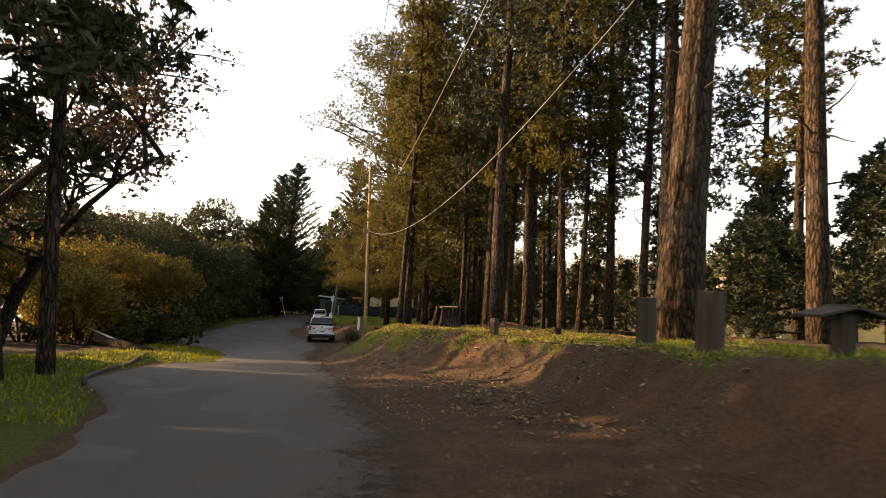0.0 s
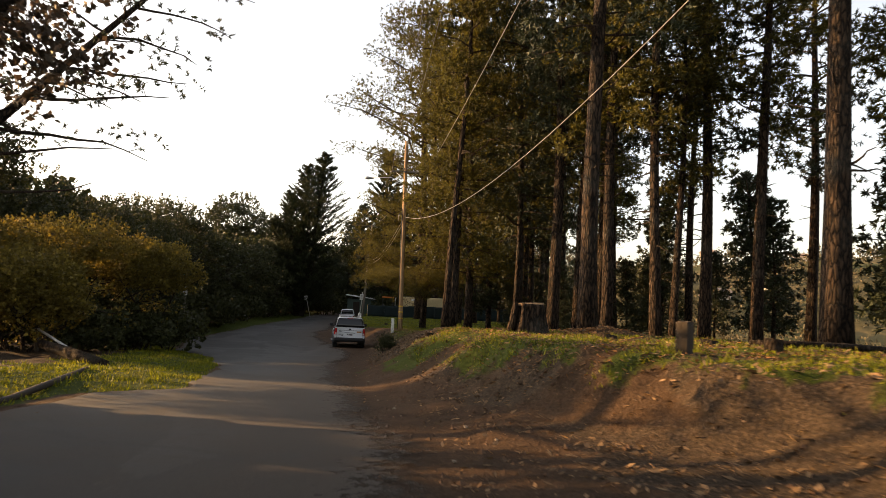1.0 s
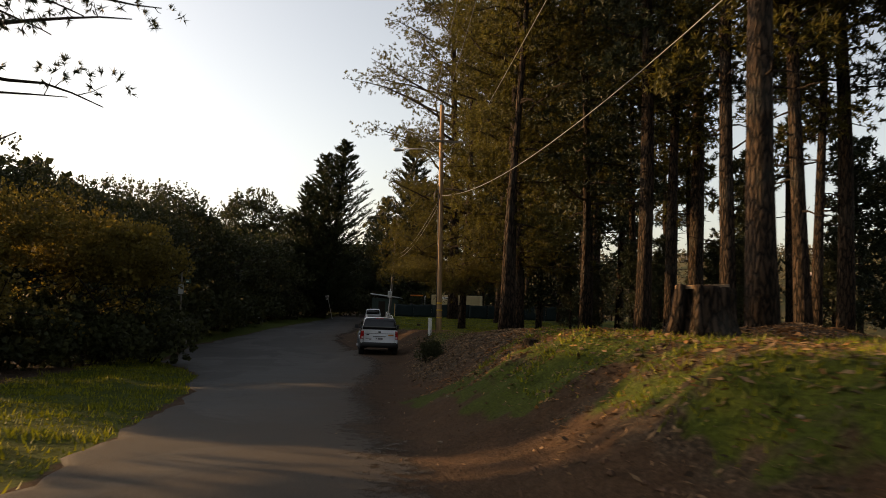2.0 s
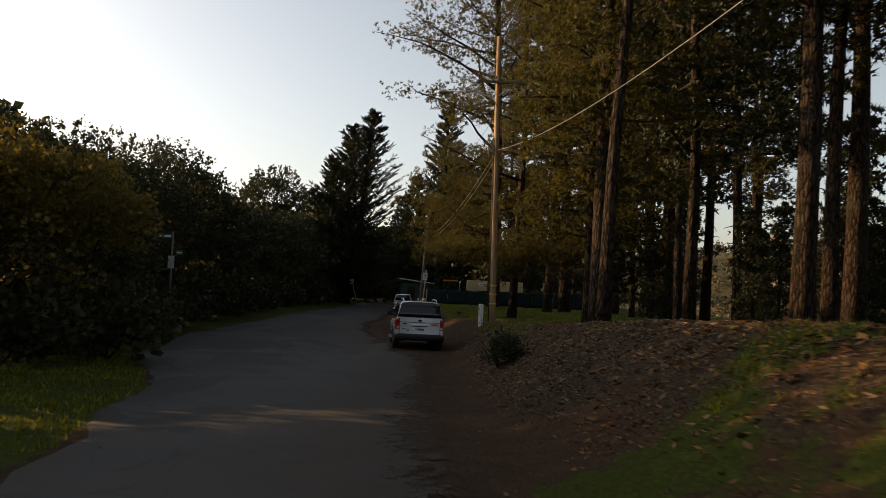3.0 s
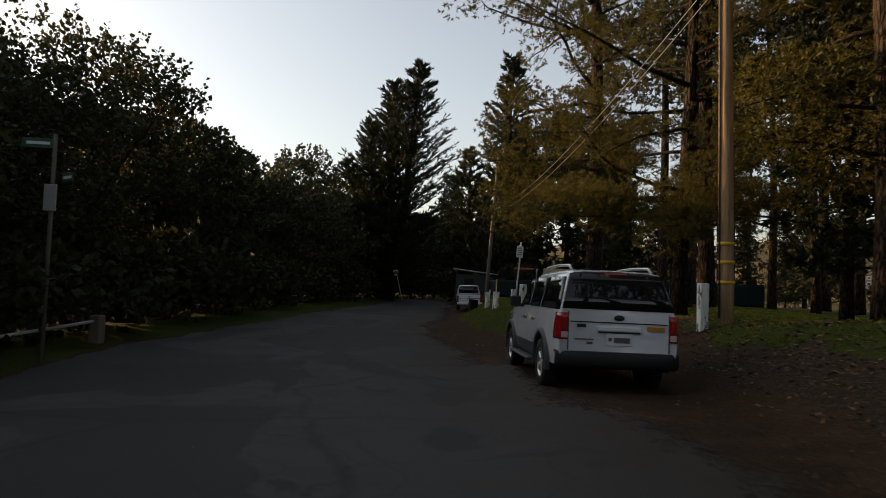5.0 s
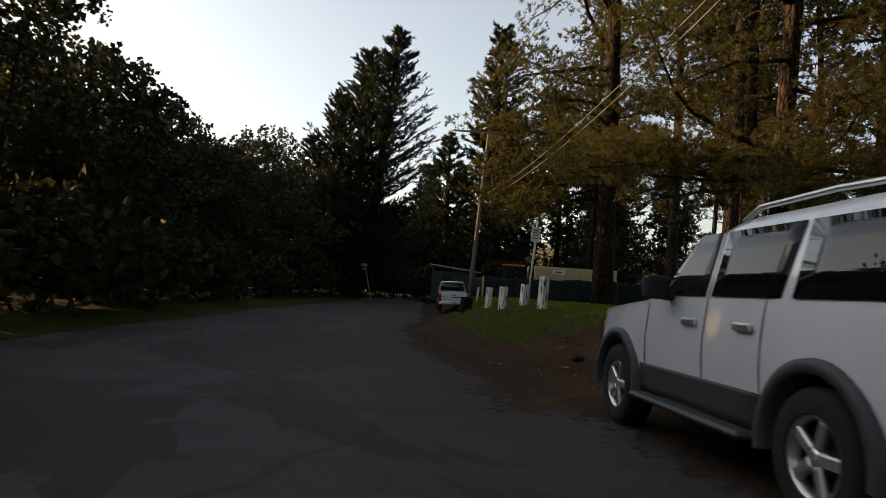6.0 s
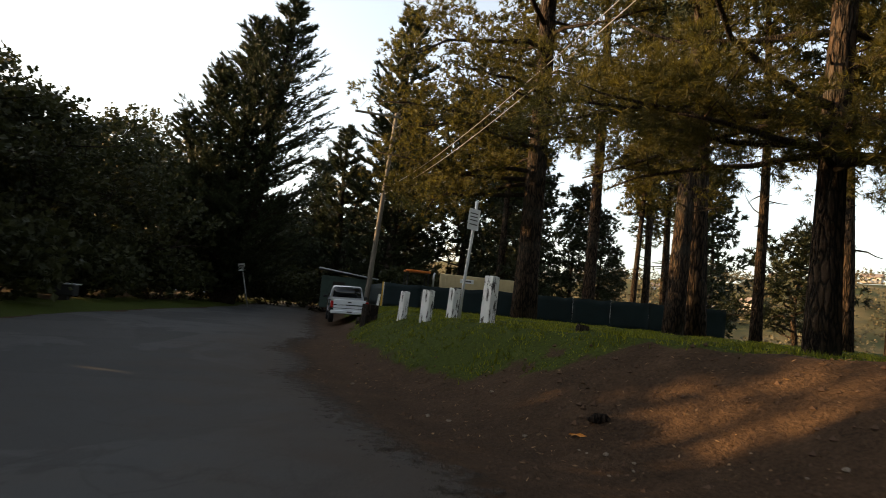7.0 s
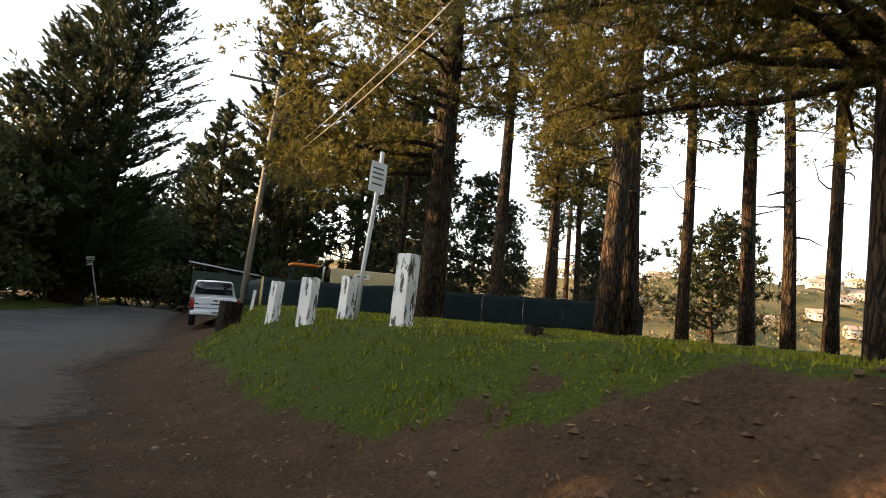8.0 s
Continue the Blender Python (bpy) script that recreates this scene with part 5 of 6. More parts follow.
    part("sticker", box_bm((0.26, 0.006, 0.065), (0.53, -0.010, 0.985)), STICKER, car, "orange rectangular sticker")
    part("sticker", box_bm((0.13, 0.006, 0.05), (-0.54, -0.010, 1.0)), CAR_BLACK, car, "dark bumper sticker")
    part("badge_bar", box_bm((0.28, 0.006, 0.022), (-0.50, -0.010, 0.81)), CHROME, car)
    part("badge_bar", box_bm((0.09, 0.006, 0.035), (-0.42, -0.010, 0.76)), SIGN_BAR, car)
    # bumpers
    vv = []
    for z, o in ((0.40, 0.02), (0.47, 0.07), (0.58, 0.085), (0.635, 0.06), (0.645, -0.02)):
        for k in np.linspace(-1, 1, 15):
            a = abs(k)
            vv.append((k * (HW - 0.015), -o + 0.30 * max(0, a - 0.72) ** 1.3 * 2.2, z))
    ff = [(i * 15 + j, i * 15 + j + 1, (i + 1) * 15 + j + 1, (i + 1) * 15 + j) for i in range(4) for j in range(14)]
    slab(np.array(vv), np.array(ff), CAR_BLACK, "rear_bumper", car, 0.03, "black plastic rear bumper")
    vv = np.array(vv) * np.array([0.87, -1, 1.0]) + np.array([0, 4.745, 0.02])
    slab(vv, np.array(ff), CAR_GREY, "front_bumper", car, 0.03)
    part("grille", box_bm((0.86, 0.05, 0.22), (0, 4.785, 0.82), 0.02), CAR_BLACK, car)
    # windscreen and its frame
    vv = np.array([(x * (0.76 - 0.10 * w), 3.28 - 0.72 * w - 0.05 * abs(x) ** 2 + 0.02, 1.225 + 0.44 * w) for w in (0, 0.35, 0.7, 1) for x in np.linspace(-1, 1, 9)])
    ff = [(i * 9 + j, i * 9 + j + 1, (i + 1) * 9 + j + 1, (i + 1) * 9 + j) for i in range(3) for j in range(8)]
    slab(vv, np.array(ff), GLASS, "windscreen", car, 0.01)
    return car


def pickup(at, turn, tilt):
    car = thing("pickup_truck", at, "white old pickup truck parked on the grassy verge", "car", turn=turn, tilt=tilt)
    HW, WR = 0.84, 0.34
    # load bed: floor, sides, tailgate
    part("bed_floor", box_bm((1.44, 1.95, 0.08), (0, 1.02, 0.72), 0.01), CAR_BLACK, car)
    for sx in (-1, 1):
        sec = []
        for y in np.linspace(0.0, 2.0, 21):
            s = 0.50
            d = abs(y - 1.0)
            if d < 0.40:
                s = max(s, WR + math.sqrt(0.16 - d * d) + 0.02)
            sec.append([(sx * (HW - 0.03), y, s), (sx * HW, y, (s + 1.02) / 2), (sx * (HW - 0.015), y, 0.98), (sx * (HW - 0.05), y, 1.02), (sx * (HW - 0.14), y, 1.01), (sx * (HW - 0.15), y, 0.76)])
        v = np.concatenate([np.array(r) for r in sec])
        f = [(i * 6 + j, i * 6 + j + 1, (i + 1) * 6 + j + 1, (i + 1) * 6 + j) for i in range(20) for j in range(5)]
        part("bed_side", mesh_of("bed_side", v, f, [CAR_WHITE]), None, car)
        part("tail_light", box_bm((0.13, 0.07, 0.30), (sx * 0.755, 0.0, 0.82), 0.02), TAIL_RED, car, "red tail light")
        for cy in (1.0, 3.9):
            wheel(car, (sx * 0.72, cy, WR), WR, 0.22, 6, sx)
        part("mirror", box_bm((0.18, 0.08, 0.13), (sx * 0.95, 3.05, 1.12), 0.03), CAR_BLACK, car)
    gate = part("tailgate", box_bm((1.38, 0.06, 0.46), (0, 0.0, 0.80), 0.02), CAR_WHITE, car)
    part("stripe", box_bm((1.36, 0.01, 0.05), (0, -0.033, 0.80)), CAR_GREY, gate, "dark stripe with a lettered panel")
    part("stripe", box_bm((1.36, 0.01, 0.025), (0, -0.033, 0.66)), CAR_GREY, gate)
    part("maker_bar", box_bm((0.40, 0.006, 0.035), (-0.35, -0.039, 0.80)), CAR_WHITE, gate)
    part("handle", box_bm((0.16, 0.02, 0.05), (0, -0.035, 0.92), 0.008), CAR_BLACK, gate)
    part("rear_bumper", box_bm((1.62, 0.16, 0.15), (0, -0.06, 0.50), 0.03), CAR_WHITE, car, "white steel step bumper")
    part("plate", box_bm((0.31, 0.01, 0.14), (0, -0.145, 0.51)), PLATE, car)
    part("plate_bar", box_bm((0.22, 0.006, 0.05), (0, -0.153, 0.51)), SIGN_BAR, car)
    # cab
    secs = []
    for y, bt, rf, hw in ((2.02, 1.04, 1.60, 0.80), (2.08, 1.04, 1.645, 0.82), (2.5, 1.04, 1.66, 0.84), (2.95, 1.03, 1.62, 0.84), (3.45, 1.02, 1.10, 0.84), (3.6, 1.0, 1.06, 0.83), (4.4, 0.94, 1.0, 0.80), (4.6, 0.84, 0.90, 0.74), (4.66, 0.7, 0.76, 0.70)):
        gl = rf > bt + 0.2
        tp = rf - 0.07 if gl else bt + 0.02
        tb = 0.17 if gl else 0.08
        secs.append([(hw - 0.02, y, 0.46), (hw, y, 0.75), (hw - 0.01, y, bt), (hw - tb * 0.5, y, (bt + tp) / 2), (hw - tb, y, tp), (hw - tb - 0.07, y, rf - 0.012), (0.0, y, rf)])
    v, f = loft(secs)
    part("cab", mesh_of("cab", v, f, [CAR_WHITE]), None, car)
    part("underbody", box_bm((1.3, 4.3, 0.22), (0, 2.3, 0.52), 0.03), CAR_BLACK, car)
    vv = np.array([(x * (0.66 - 0.06 * w), 2.00 + 0.02 * w, 1.12 + 0.42 * w) for w in (0, 1) for x in np.linspace(-1, 1, 5)])
    slab(vv, np.array([(j, j + 1, j + 6, j + 5) for j in range(4)]), GLASS_DARK, "back_window", car, 0.012)
    for sx in (-1, 1):
        vv = np.array([(sx * (0.838 - 0.125 * w), y, 1.08 + 0.44 * w) for w in (0, 1) for y in np.linspace(2.25, 3.25 - 0.4 * w, 4)])
        slab(vv, np.array([(j, j + 1, j + 5, j + 4) for j in range(3)]), GLASS, "side_window", car, 0.012)
    bar = [(-0.70, 1.93, 0.95), (-0.70, 1.93, 1.0), (0.70, 1.93, 1.0), (0.70, 1.93, 0.95)]
    part("bed_rail", mesh_of("bed_rail", *tube(bar, [0.02] * 4, 6), [STEEL]), None, car)
    return car


suv((-2.30, 49.35, -2.90), 5.0, (-1.0, 0.5)).scale = (1.09, 1.04, 1.09)
pickup((-4.15, 81.3, floor_z(-4.3, 82.6) + 0.02), 1.0, (0.0, -2.0))

# ---------------------------------------------------------------- poles and cables
def cable(name, a, b, sag, r, mat, label, group="overhead cables"):
    k = np.linspace(0, 1, 25)
    p = np.outer(1 - k, a) + np.outer(k, b)
    p[:, 2] -= sag * 4 * k * (1 - k)
    ob = part(name, mesh_of(name, *tube(p, [r] * 25, 6), [mat]), None, None)
    return tagged(ob, label, "cable", group)


def utility_pole(at, top, label, mat, r=0.17, arm_z=None, arm=(-1.0, 1.5), arm_turn=0.0):
    """A timber pole from its base to the point top, with crossarm, brace and insulators."""
    pole = thing("utility_pole", at, label, "utility pole", "utility poles")
    p = np.array([np.array(top) - np.array(at)]) * np.linspace(-0.03, 1, 12)[:, None]
    part("pole", mesh_of("pole", *tube(p, np.linspace(r, r * 0.72, 12), 16, 0.012, 5), [mat]), None, pole)
    if arm_z is not None:
        u = (arm_z - at[2]) / (top[2] - at[2])
        c = (np.array(top) - np.array(at)) * u
        rot = Matrix.Rotation(radians(arm_turn), 3, "Z")
        cross = part("crossarm", box_bm((arm[1] - arm[0], 0.10, 0.12), Vector(c) + rot @ Vector(((arm[0] + arm[1]) / 2, -r - 0.03, 0)), 0.012, rot=rot), OLD_POLE, pole)
        for k in (0.04, 0.35, 0.65, 0.96):
            x = arm[0] + (arm[1] - arm[0]) * k
            q = Vector(c) + rot @ Vector((x, -r - 0.03, 0.06))
            v, f = lathe([(0.012, 0), (0.014, 0.08), (0.045, 0.09), (0.05, 0.13), (0.03, 0.15), (0.042, 0.16), (0.035, 0.21), (0.0, 0.22)], 10, "z")
            part("insulator", mesh_of("insulator", v + np.array(q), f, [CAR_BLACK]), None, cross)
        for s in (-0.7, 0.7):
            a, b = Vector(c) + rot @ Vector((s, -r - 0.03, -0.05)), Vector(c) + Vector((0, -r * 0.9, -0.65))
            part("brace", mesh_of("brace", *tube([a, b], [0.016, 0.016], 5), [STEEL]), None, cross)
    return pole


PB, PT = (0.94, 53.35, floor_z(0.94, 53.35)), (0.74, 53.5, 11.4)
pole1 = utility_pole(PB, PT, "tall sunlit timber utility pole with a crossarm", POLE_WOOD, 0.165, 9.2, (-1.0, 1.5), 0)


def on_pole(z):
    u = (z - PB[2]) / (PT[2] - PB[2])
    return np.array(PB) + (np.array(PT) - np.array(PB)) * u


for z in (0.95, 0.55, 0.12):
    q = on_pole(PB[2] + 0.75 + z) - np.array(PB)
    v, f = lathe([(0.170, -0.035), (0.176, -0.035), (0.176, 0.035), (0.170, 0.035)], 18, "z")
    part("tag_band", mesh_of("tag_band", v + q, f, [YELLOW_TAG]), None, pole1, "yellow tag band")
# street lamp arm with its head
q = on_pole(8.0) - np.array(PB)
lampc = np.array([-1.75, 53.3, 8.6]) - np.array(PB)
curve = [q + np.array([0, -0.15, 0]), q + np.array([-0.25, -0.16, 0.42]), q + np.array([-1.0, -0.18, 0.72]), lampc + np.array([0.25, 0, 0.06])]
lamp_arm = part("lamp_arm", mesh_of("lamp_arm", *tube(curve, [0.028, 0.028, 0.026, 0.024], 8), [STEEL]), None, pole1, "curved street lamp arm")
v, f = lathe([(0.0, -0.36), (0.05, -0.34), (0.085, -0.2), (0.14, 0.0), (0.15, 0.14), (0.10, 0.26), (0.0, 0.3)], 14)
part("lamp_head", mesh_of("lamp_head", (v * np.array([-1, 1, 0.75])) + lampc, f, [STEEL]), None, lamp_arm, "grey cobra street lamp head")
# conduit and coiled cable on the pole
q0, q1 = on_pole(PB[2] + 0.1) - np.array(PB), on_pole(6.6) - np.array(PB)
part("conduit", mesh_of("conduit", *tube([q0 + np.array([-0.17, -0.06, 0]), q1 + np.array([-0.14, -0.06, 0])], [0.022, 0.022], 6), [CABLE]), None, pole1)
qc = on_pole(5.9) - np.array(PB)
for i in range(4):
    ang = np.linspace(0, 2 * math.pi, 24)
    ring = np.stack([-0.24 + (0.13 + 0.012 * i) * np.cos(ang), -0.2 + 0.012 * i + 0 * ang, (0.30 + 0.02 * i) * np.sin(ang) + 0.02 * i], 1) + qc
    part("cable_coil", mesh_of("cable_coil", *tube(ring, [0.012] * 24, 5), [CABLE]), None, pole1, "coil of spare black cable")
# second, leaning pole beyond the posts
QB, QT = (-2.75, 91.2, floor_z(-2.75, 91.2)), (-2.1, 91.3, 9.1)
utility_pole(QB, QT, "weathered grey leaning utility pole under the pine", OLD_POLE, 0.16, 8.8, (-2.5, 0.3), 3)
arm1 = on_pole(9.2)
cable("wire", arm1 + np.array([-0.95, -0.2, 0.2]), (1.2, -14, 12.2), 1.0, 0.010, CABLE, "thin black overhead wire on the crossarm")
cable("wire", arm1 + np.array([-0.4, -0.2, 0.2]), (1.8, -14, 12.2), 1.0, 0.010, CABLE, "thin black overhead wire on the crossarm")
cable("wire", arm1 + np.array([1.5, -0.2, 0.2]), (4.4, -14, 12.2), 1.0, 0.012, PALE_CABLE, "thin pale overhead wire on the crossarm")
cable("wire", arm1 + np.array([-0.9, 0.1, 0.2]), (-4.4, 91.2, 9.0), 0.9, 0.011, CABLE, "thin black wire between the two poles")
cable("wire", arm1 + np.array([0.9, 0.1, 0.2]), (-2.2, 91.2, 9.0), 0.9, 0.011, CABLE, "thin black wire between the two poles")
cable("cable", on_pole(6.05), (5.3, 10.7, 7.56), 1.95, 0.010, PALE_CABLE, "grey service cable slung along the lane")
cable("cable", (5.3, 10.7, 7.56), (3.3, -14.0, 11.4), 0.5, 0.010, PALE_CABLE, "grey service cable slung along the lane")
utility_pole((3.2, -14.0, floor_z(3.2, -14)), (3.2, -14.0, 13.4), "timber utility pole behind the bank with a crossarm", POLE_WOOD, 0.165, 12.0, (-2.0, 1.6), 0)
cable("cable", on_pole(6.0), (-2.4, 91.2, 4.4), 0.9, 0.011, PALE_CABLE, "grey telephone cable between the poles")
cable("cable", on_pole(5.7), (-2.4, 91.2, 4.1), 0.95, 0.011, PALE_CABLE, "grey telephone cable between the poles")


# ---------------------------------------------------------------- posts, signs and the stump
def square_post(name, x, y, h, w, mat, label, lean=(0, 0), turn=0, category="post", group="white posts", depth=None, top_cut=0.0, dark_foot=None):
    ob = thing(name, on_land(x, y), label, category, group, turn=turn, tilt=lean)
    rng = np.random.default_rng(int(abs(x * 100 + y)))
    bm = box_bm((w, depth or w, h + 0.3), (0, 0, h / 2 - 0.15), 0.012)
    bmesh.ops.subdivide_edges(bm, edges=bm.edges, cuts=3, use_grid_fill=True)
    for vv in bm.verts:
        vv.co.x += rng.normal() * 0.003
        vv.co.y += rng.normal() * 0.003
        if vv.co.z > h * 0.9:
            vv.co.z += top_cut * vv.co.x / w + rng.normal() * 0.005
    part("shaft", bm, mat, ob)
    return ob


square_post("white_post", -2.28, 65.5, 0.95, 0.20, WHITE_POST, "thick white-painted wooden post with flaking edges", (0, 2), 30, depth=0.24)
square_post("white_post", -2.42, 68.3, 0.74, 0.19, WHITE_POST, "white-painted wooden post with worn grey top", (0, 3), 25, depth=0.22)
square_post("white_post", -3.26, 67.1, 0.70, 0.16, WHITE_POST, "white-painted wooden post with a dark scorched patch", (0, 3), 35, depth=0.24)
square_post("white_post", -3.55, 68.8, 0.70, 0.15, WHITE_POST, "white-painted wooden post with one dark side", (0, 3), 25, depth=0.2)
square_post("white_post", 0.42, 53.3, 0.98, 0.18, WHITE_POST, "slim white post beside the utility pole", (0, 0), 10)
square_post("marker_post", -2.9, 82.3, 0.75, 0.10, WHITE_POST, "small white marker post near the leaning pole", (0, 5), 0)
square_post("stub_post", -4.13, 71.4, 0.55, 0.36, DARK_BARK, "short dark thick wooden post on the grass", (0, 2), 20, "post", "wooden posts")
square_post("wooden_post", 3.55, 16.3, 0.46, 0.17, POST_WOOD, "short square brown wooden post on the bank", (0, 0), 35, "post", "wooden posts")
square_post("wooden_post", 4.76, 10.2, 0.80, 0.24, POST_WOOD, "square dark wooden post in the grass", (0, -1), 25, "post", "wooden posts")
square_post("wooden_post", 4.84, 8.4, 0.86, 0.28, POST_WOOD, "square dark wooden post in the grass", (0, 1), 25, "post", "wooden posts")

# roofed notice post close by the road
np_ob = thing("roofed_post", on_land(5.3, 6.5), "dark wooden post with a small wide pitched roof", "post")
part("shaft", box_bm((0.19, 0.19, 0.85), (0, 0, 0.15), 0.012), POST_WOOD, np_ob)
for sgn in (-1, 1):
    rot = Matrix.Rotation(radians(13 * sgn), 3, "Y")
    part("roof_board", box_bm((0.47, 0.46, 0.035), (sgn * 0.22, 0, 0.60), 0.008, rot=rot), POST_WOOD, np_ob)
part("ridge_board", box_bm((0.08, 0.48, 0.03), (0, 0, 0.665), 0.008), POST_WOOD, np_ob)
part("bracket", box_bm((0.50, 0.06, 0.06), (0, 0, 0.535), 0.008), POST_WOOD, np_ob)

# bent pole with a small sign among the white posts
sg = thing("sign_post", on_land(-2.36, 67.75), "leaning pale steel pole with a narrow white sign", "sign", "signs")
part("pole", mesh_of("pole", *tube([(0, 0, -0.2), (0.04, 0, 0.9), (0.13, 0, 2.0), (0.17, 0, 2.82)], [0.036] * 4, 10), [GALV]), None, sg)
rot = Matrix.Rotation(radians(22), 3, "Z") @ Matrix.Rotation(radians(3), 3, "Y")
part("sign_plate", box_bm((0.32, 0.012, 0.50), (0.12, -0.05, 2.38), 0.004, rot=rot), SIGN_WHITE, sg)
for z in (2.52, 2.44, 2.36, 2.26):
    part("print_bar", box_bm((0.22, 0.006, 0.025), (0.115, -0.06, z), rot=rot), SIGN_BAR, sg)
# leaning sign down the road
sf = thing("sign_post", on_land(-10.2, 101.0), "small white sign on a thin leaning pole", "sign", "signs")
part("pole", mesh_of("pole", *tube([(0, 0, -0.2), (-0.45, 0, 1.6), (-0.78, 0, 2.95)], [0.035] * 3, 8), [GALV]), None, sf)
part("sign_plate", box_bm((0.46, 0.02, 0.52), (-0.78, -0.05, 2.75), 0.01, rot=Matrix.Rotation(radians(-10), 3, "Y")), SIGN_WHITE, sf)
for z in (2.86, 2.76, 2.66):
    part("print_bar", box_bm((0.30, 0.006, 0.05), (-0.79, -0.064, z), rot=Matrix.Rotation(radians(-10), 3, "Y")), SIGN_BAR, sf)
# street name sign at the left corner
ss = thing("street_sign", on_land(-13.3, 52.4), "tall dark pole with two green name plates and a grey panel", "sign", "signs")
part("pole", mesh_of("pole", *tube([(0, 0, -0.2), (0, 0, 4.75)], [0.045, 0.04], 10), [OLD_POLE]), None, ss)
for nm, z, x, w, tn in (("name_plate", 4.55, -0.32, 0.66, 8), ("name_plate", 3.85, 0.34, 0.5, -35)):
    r9 = Matrix.Rotation(radians(tn), 3, "Z")
    pl = part(nm, box_bm((w, 0.02, 0.2), (x, -0.05, z), 0.006, rot=r9), SIGN_GREEN, ss, "green street name plate")
    part("print_bar", box_bm((w * 0.7, 0.006, 0.06), (x, -0.064, z), rot=r9), SIGN_WHITE, pl)
part("panel", box_bm((0.27, 0.02, 0.55), (0, -0.06, 3.42), 0.006), GALV, ss, "dull grey panel")
# low barrier pipe and its block
gb = thing("barrier", on_land(-14.3, 52.2), "low white pipe barrier ending in a grey block", "barrier", "barriers")
part("pipe", mesh_of("pipe", *tube([(-0.1, -3.2, 0.30), (0.1, 3.6, 0.52)], [0.04, 0.04], 10), [GALV]), None, gb)
part("block", box_bm((0.3, 0.3, 0.75), (0.12, 3.75, 0.3), 0.03), OLD_POLE, gb)
part("post", box_bm((0.1, 0.1, 0.5), (-0.1, -3.1, 0.1), 0.01), OLD_POLE, gb)
pb = thing("barrier", on_land(-8.4, 26.8), "fallen pale pipe resting on a dark log by the verge", "barrier", "barriers")
part("pipe", mesh_of("pipe", *tube([(0, 0, 0.12), (-3.4, 4.2, 0.55)], [0.04, 0.04], 10), [PALE_PIPE]), None, pb)
part("log", mesh_of("log", *tube([(0.9, -1.0, 0.1), (-0.8, 0.9, 0.16), (-2.4, 2.6, 0.2)], [0.16, 0.17, 0.15], 10, 0.06, 4), [DARK_BARK]), None, pb)
part("support", box_bm((0.12, 0.12, 0.8), (-3.3, 4.1, 0.2), 0.01), POST_WOOD, pb)
el = thing("edging_log", on_land(-5.5, 15.5), "long low mossy log edging the asphalt", "log")
ep = [(-4.75, 12.6), (-5.35, 14.2), (-5.75, 16.4), (-5.95, 18.6), (-6.3, 20.8), (-6.9, 23.4)]
part("log", mesh_of("log", *tube([np.array(on_land(x, y, 0.03)) - np.array(on_land(-5.5, 15.5)) for x, y in ep], [0.045, 0.06, 0.065, 0.06, 0.06, 0.04], 9, 0.08, 12), [POST_WOOD]), None, el)
# letter box in the shade across the junction
lb = thing("mail_box", on_land(-15.2, 80.3), "pale-topped box on a post in deep shade", "mailbox")
part("box", box_bm((1.0, 0.6, 0.42), (0, 0, 0.42), 0.05, seg=2), CAR_BLACK, lb)
part("lid", box_bm((1.15, 0.7, 0.05), (0, 0, 0.66), 0.02), PALE_PIPE, lb, "pale lid")
part("stand", box_bm((0.5, 0.3, 0.4), (0, 0, 0.05), 0.01), CAR_BLACK, lb)

# the big stump
st = thing("tree_stump", on_land(3.75, 26.3), "tall cut pine stump with furrowed bark and pale split face", "stump")
rng = np.random.default_rng(9)
k = np.array([-0.1, 0.0, 0.14, 0.34, 0.56, 0.74, 0.84])
pts = np.stack([0.05 * k, 0.02 * k, k * 1.0], 1)
v, f = tube(pts, [0.70, 0.62, 0.54, 0.49, 0.46, 0.45, 0.44], 30, 0.05, 9)
part("trunk", mesh_of("trunk", v, f, [PINE_BARK]), None, st)
bm = bmesh.new()
bmesh.ops.create_circle(bm, cap_ends=True, radius=0.425, segments=24)
for vv in bm.verts:
    vv.co.z = 0.87 + 0.05 * vv.co.x
    vv.co.xy = vv.co.xy * rng.uniform(0.92, 1.0)
r = bmesh.ops.extrude_face_region(bm, geom=list(bm.faces))
bmesh.ops.translate(bm, vec=(0, 0, -0.06), verts=[g for g in r["geom"] if isinstance(g, bmesh.types.BMVert)])
part("cut_face", bm, CUT_WOOD, st, "pale sawn top")
for a, w in ((3.5, 0.13), (4.2, 0.10)):
    p = [(0.60 * math.cos(a), 0.60 * math.sin(a), 0.0), (0.50 * math.cos(a), 0.50 * math.sin(a), 0.35), (0.45 * math.cos(a), 0.45 * math.sin(a), 0.86)]
    part("bark_slab", mesh_of("bark_slab", *tube(p, [w, w * 0.8, w * 0.5], 8, 0.1, int(a * 10)), [PINE_BARK]), None, st)
# smaller cut stumps, a log and a dark shrub on the bank
for x, y, r9, h in ((7.3, 20.6, 0.16, 0.16), (5.6, 17.6, 0.13, 0.2), (6.6, 21.5, 0.2, 0.14), (0.1, 66.3, 0.14, 0.12), (4.9, 23.0, 0.22, 0.12), (-4.1, 74.0, 0.2, 0.1), (0.95, 26.4, 0.13, 0.16)):
    ob = thing("cut_stump", on_land(x, y), "low flat-cut stump in the grass", "stump", "cut stumps")
    part("wood", mesh_of("wood", *tube([(0, 0, -0.1), (0, 0, h * 0.5), (0.01, 0, h)], [r9 * 1.15, r9, r9 * 0.95], 14, 0.06, int(x * 10)), [DARK_BARK]), None, ob)
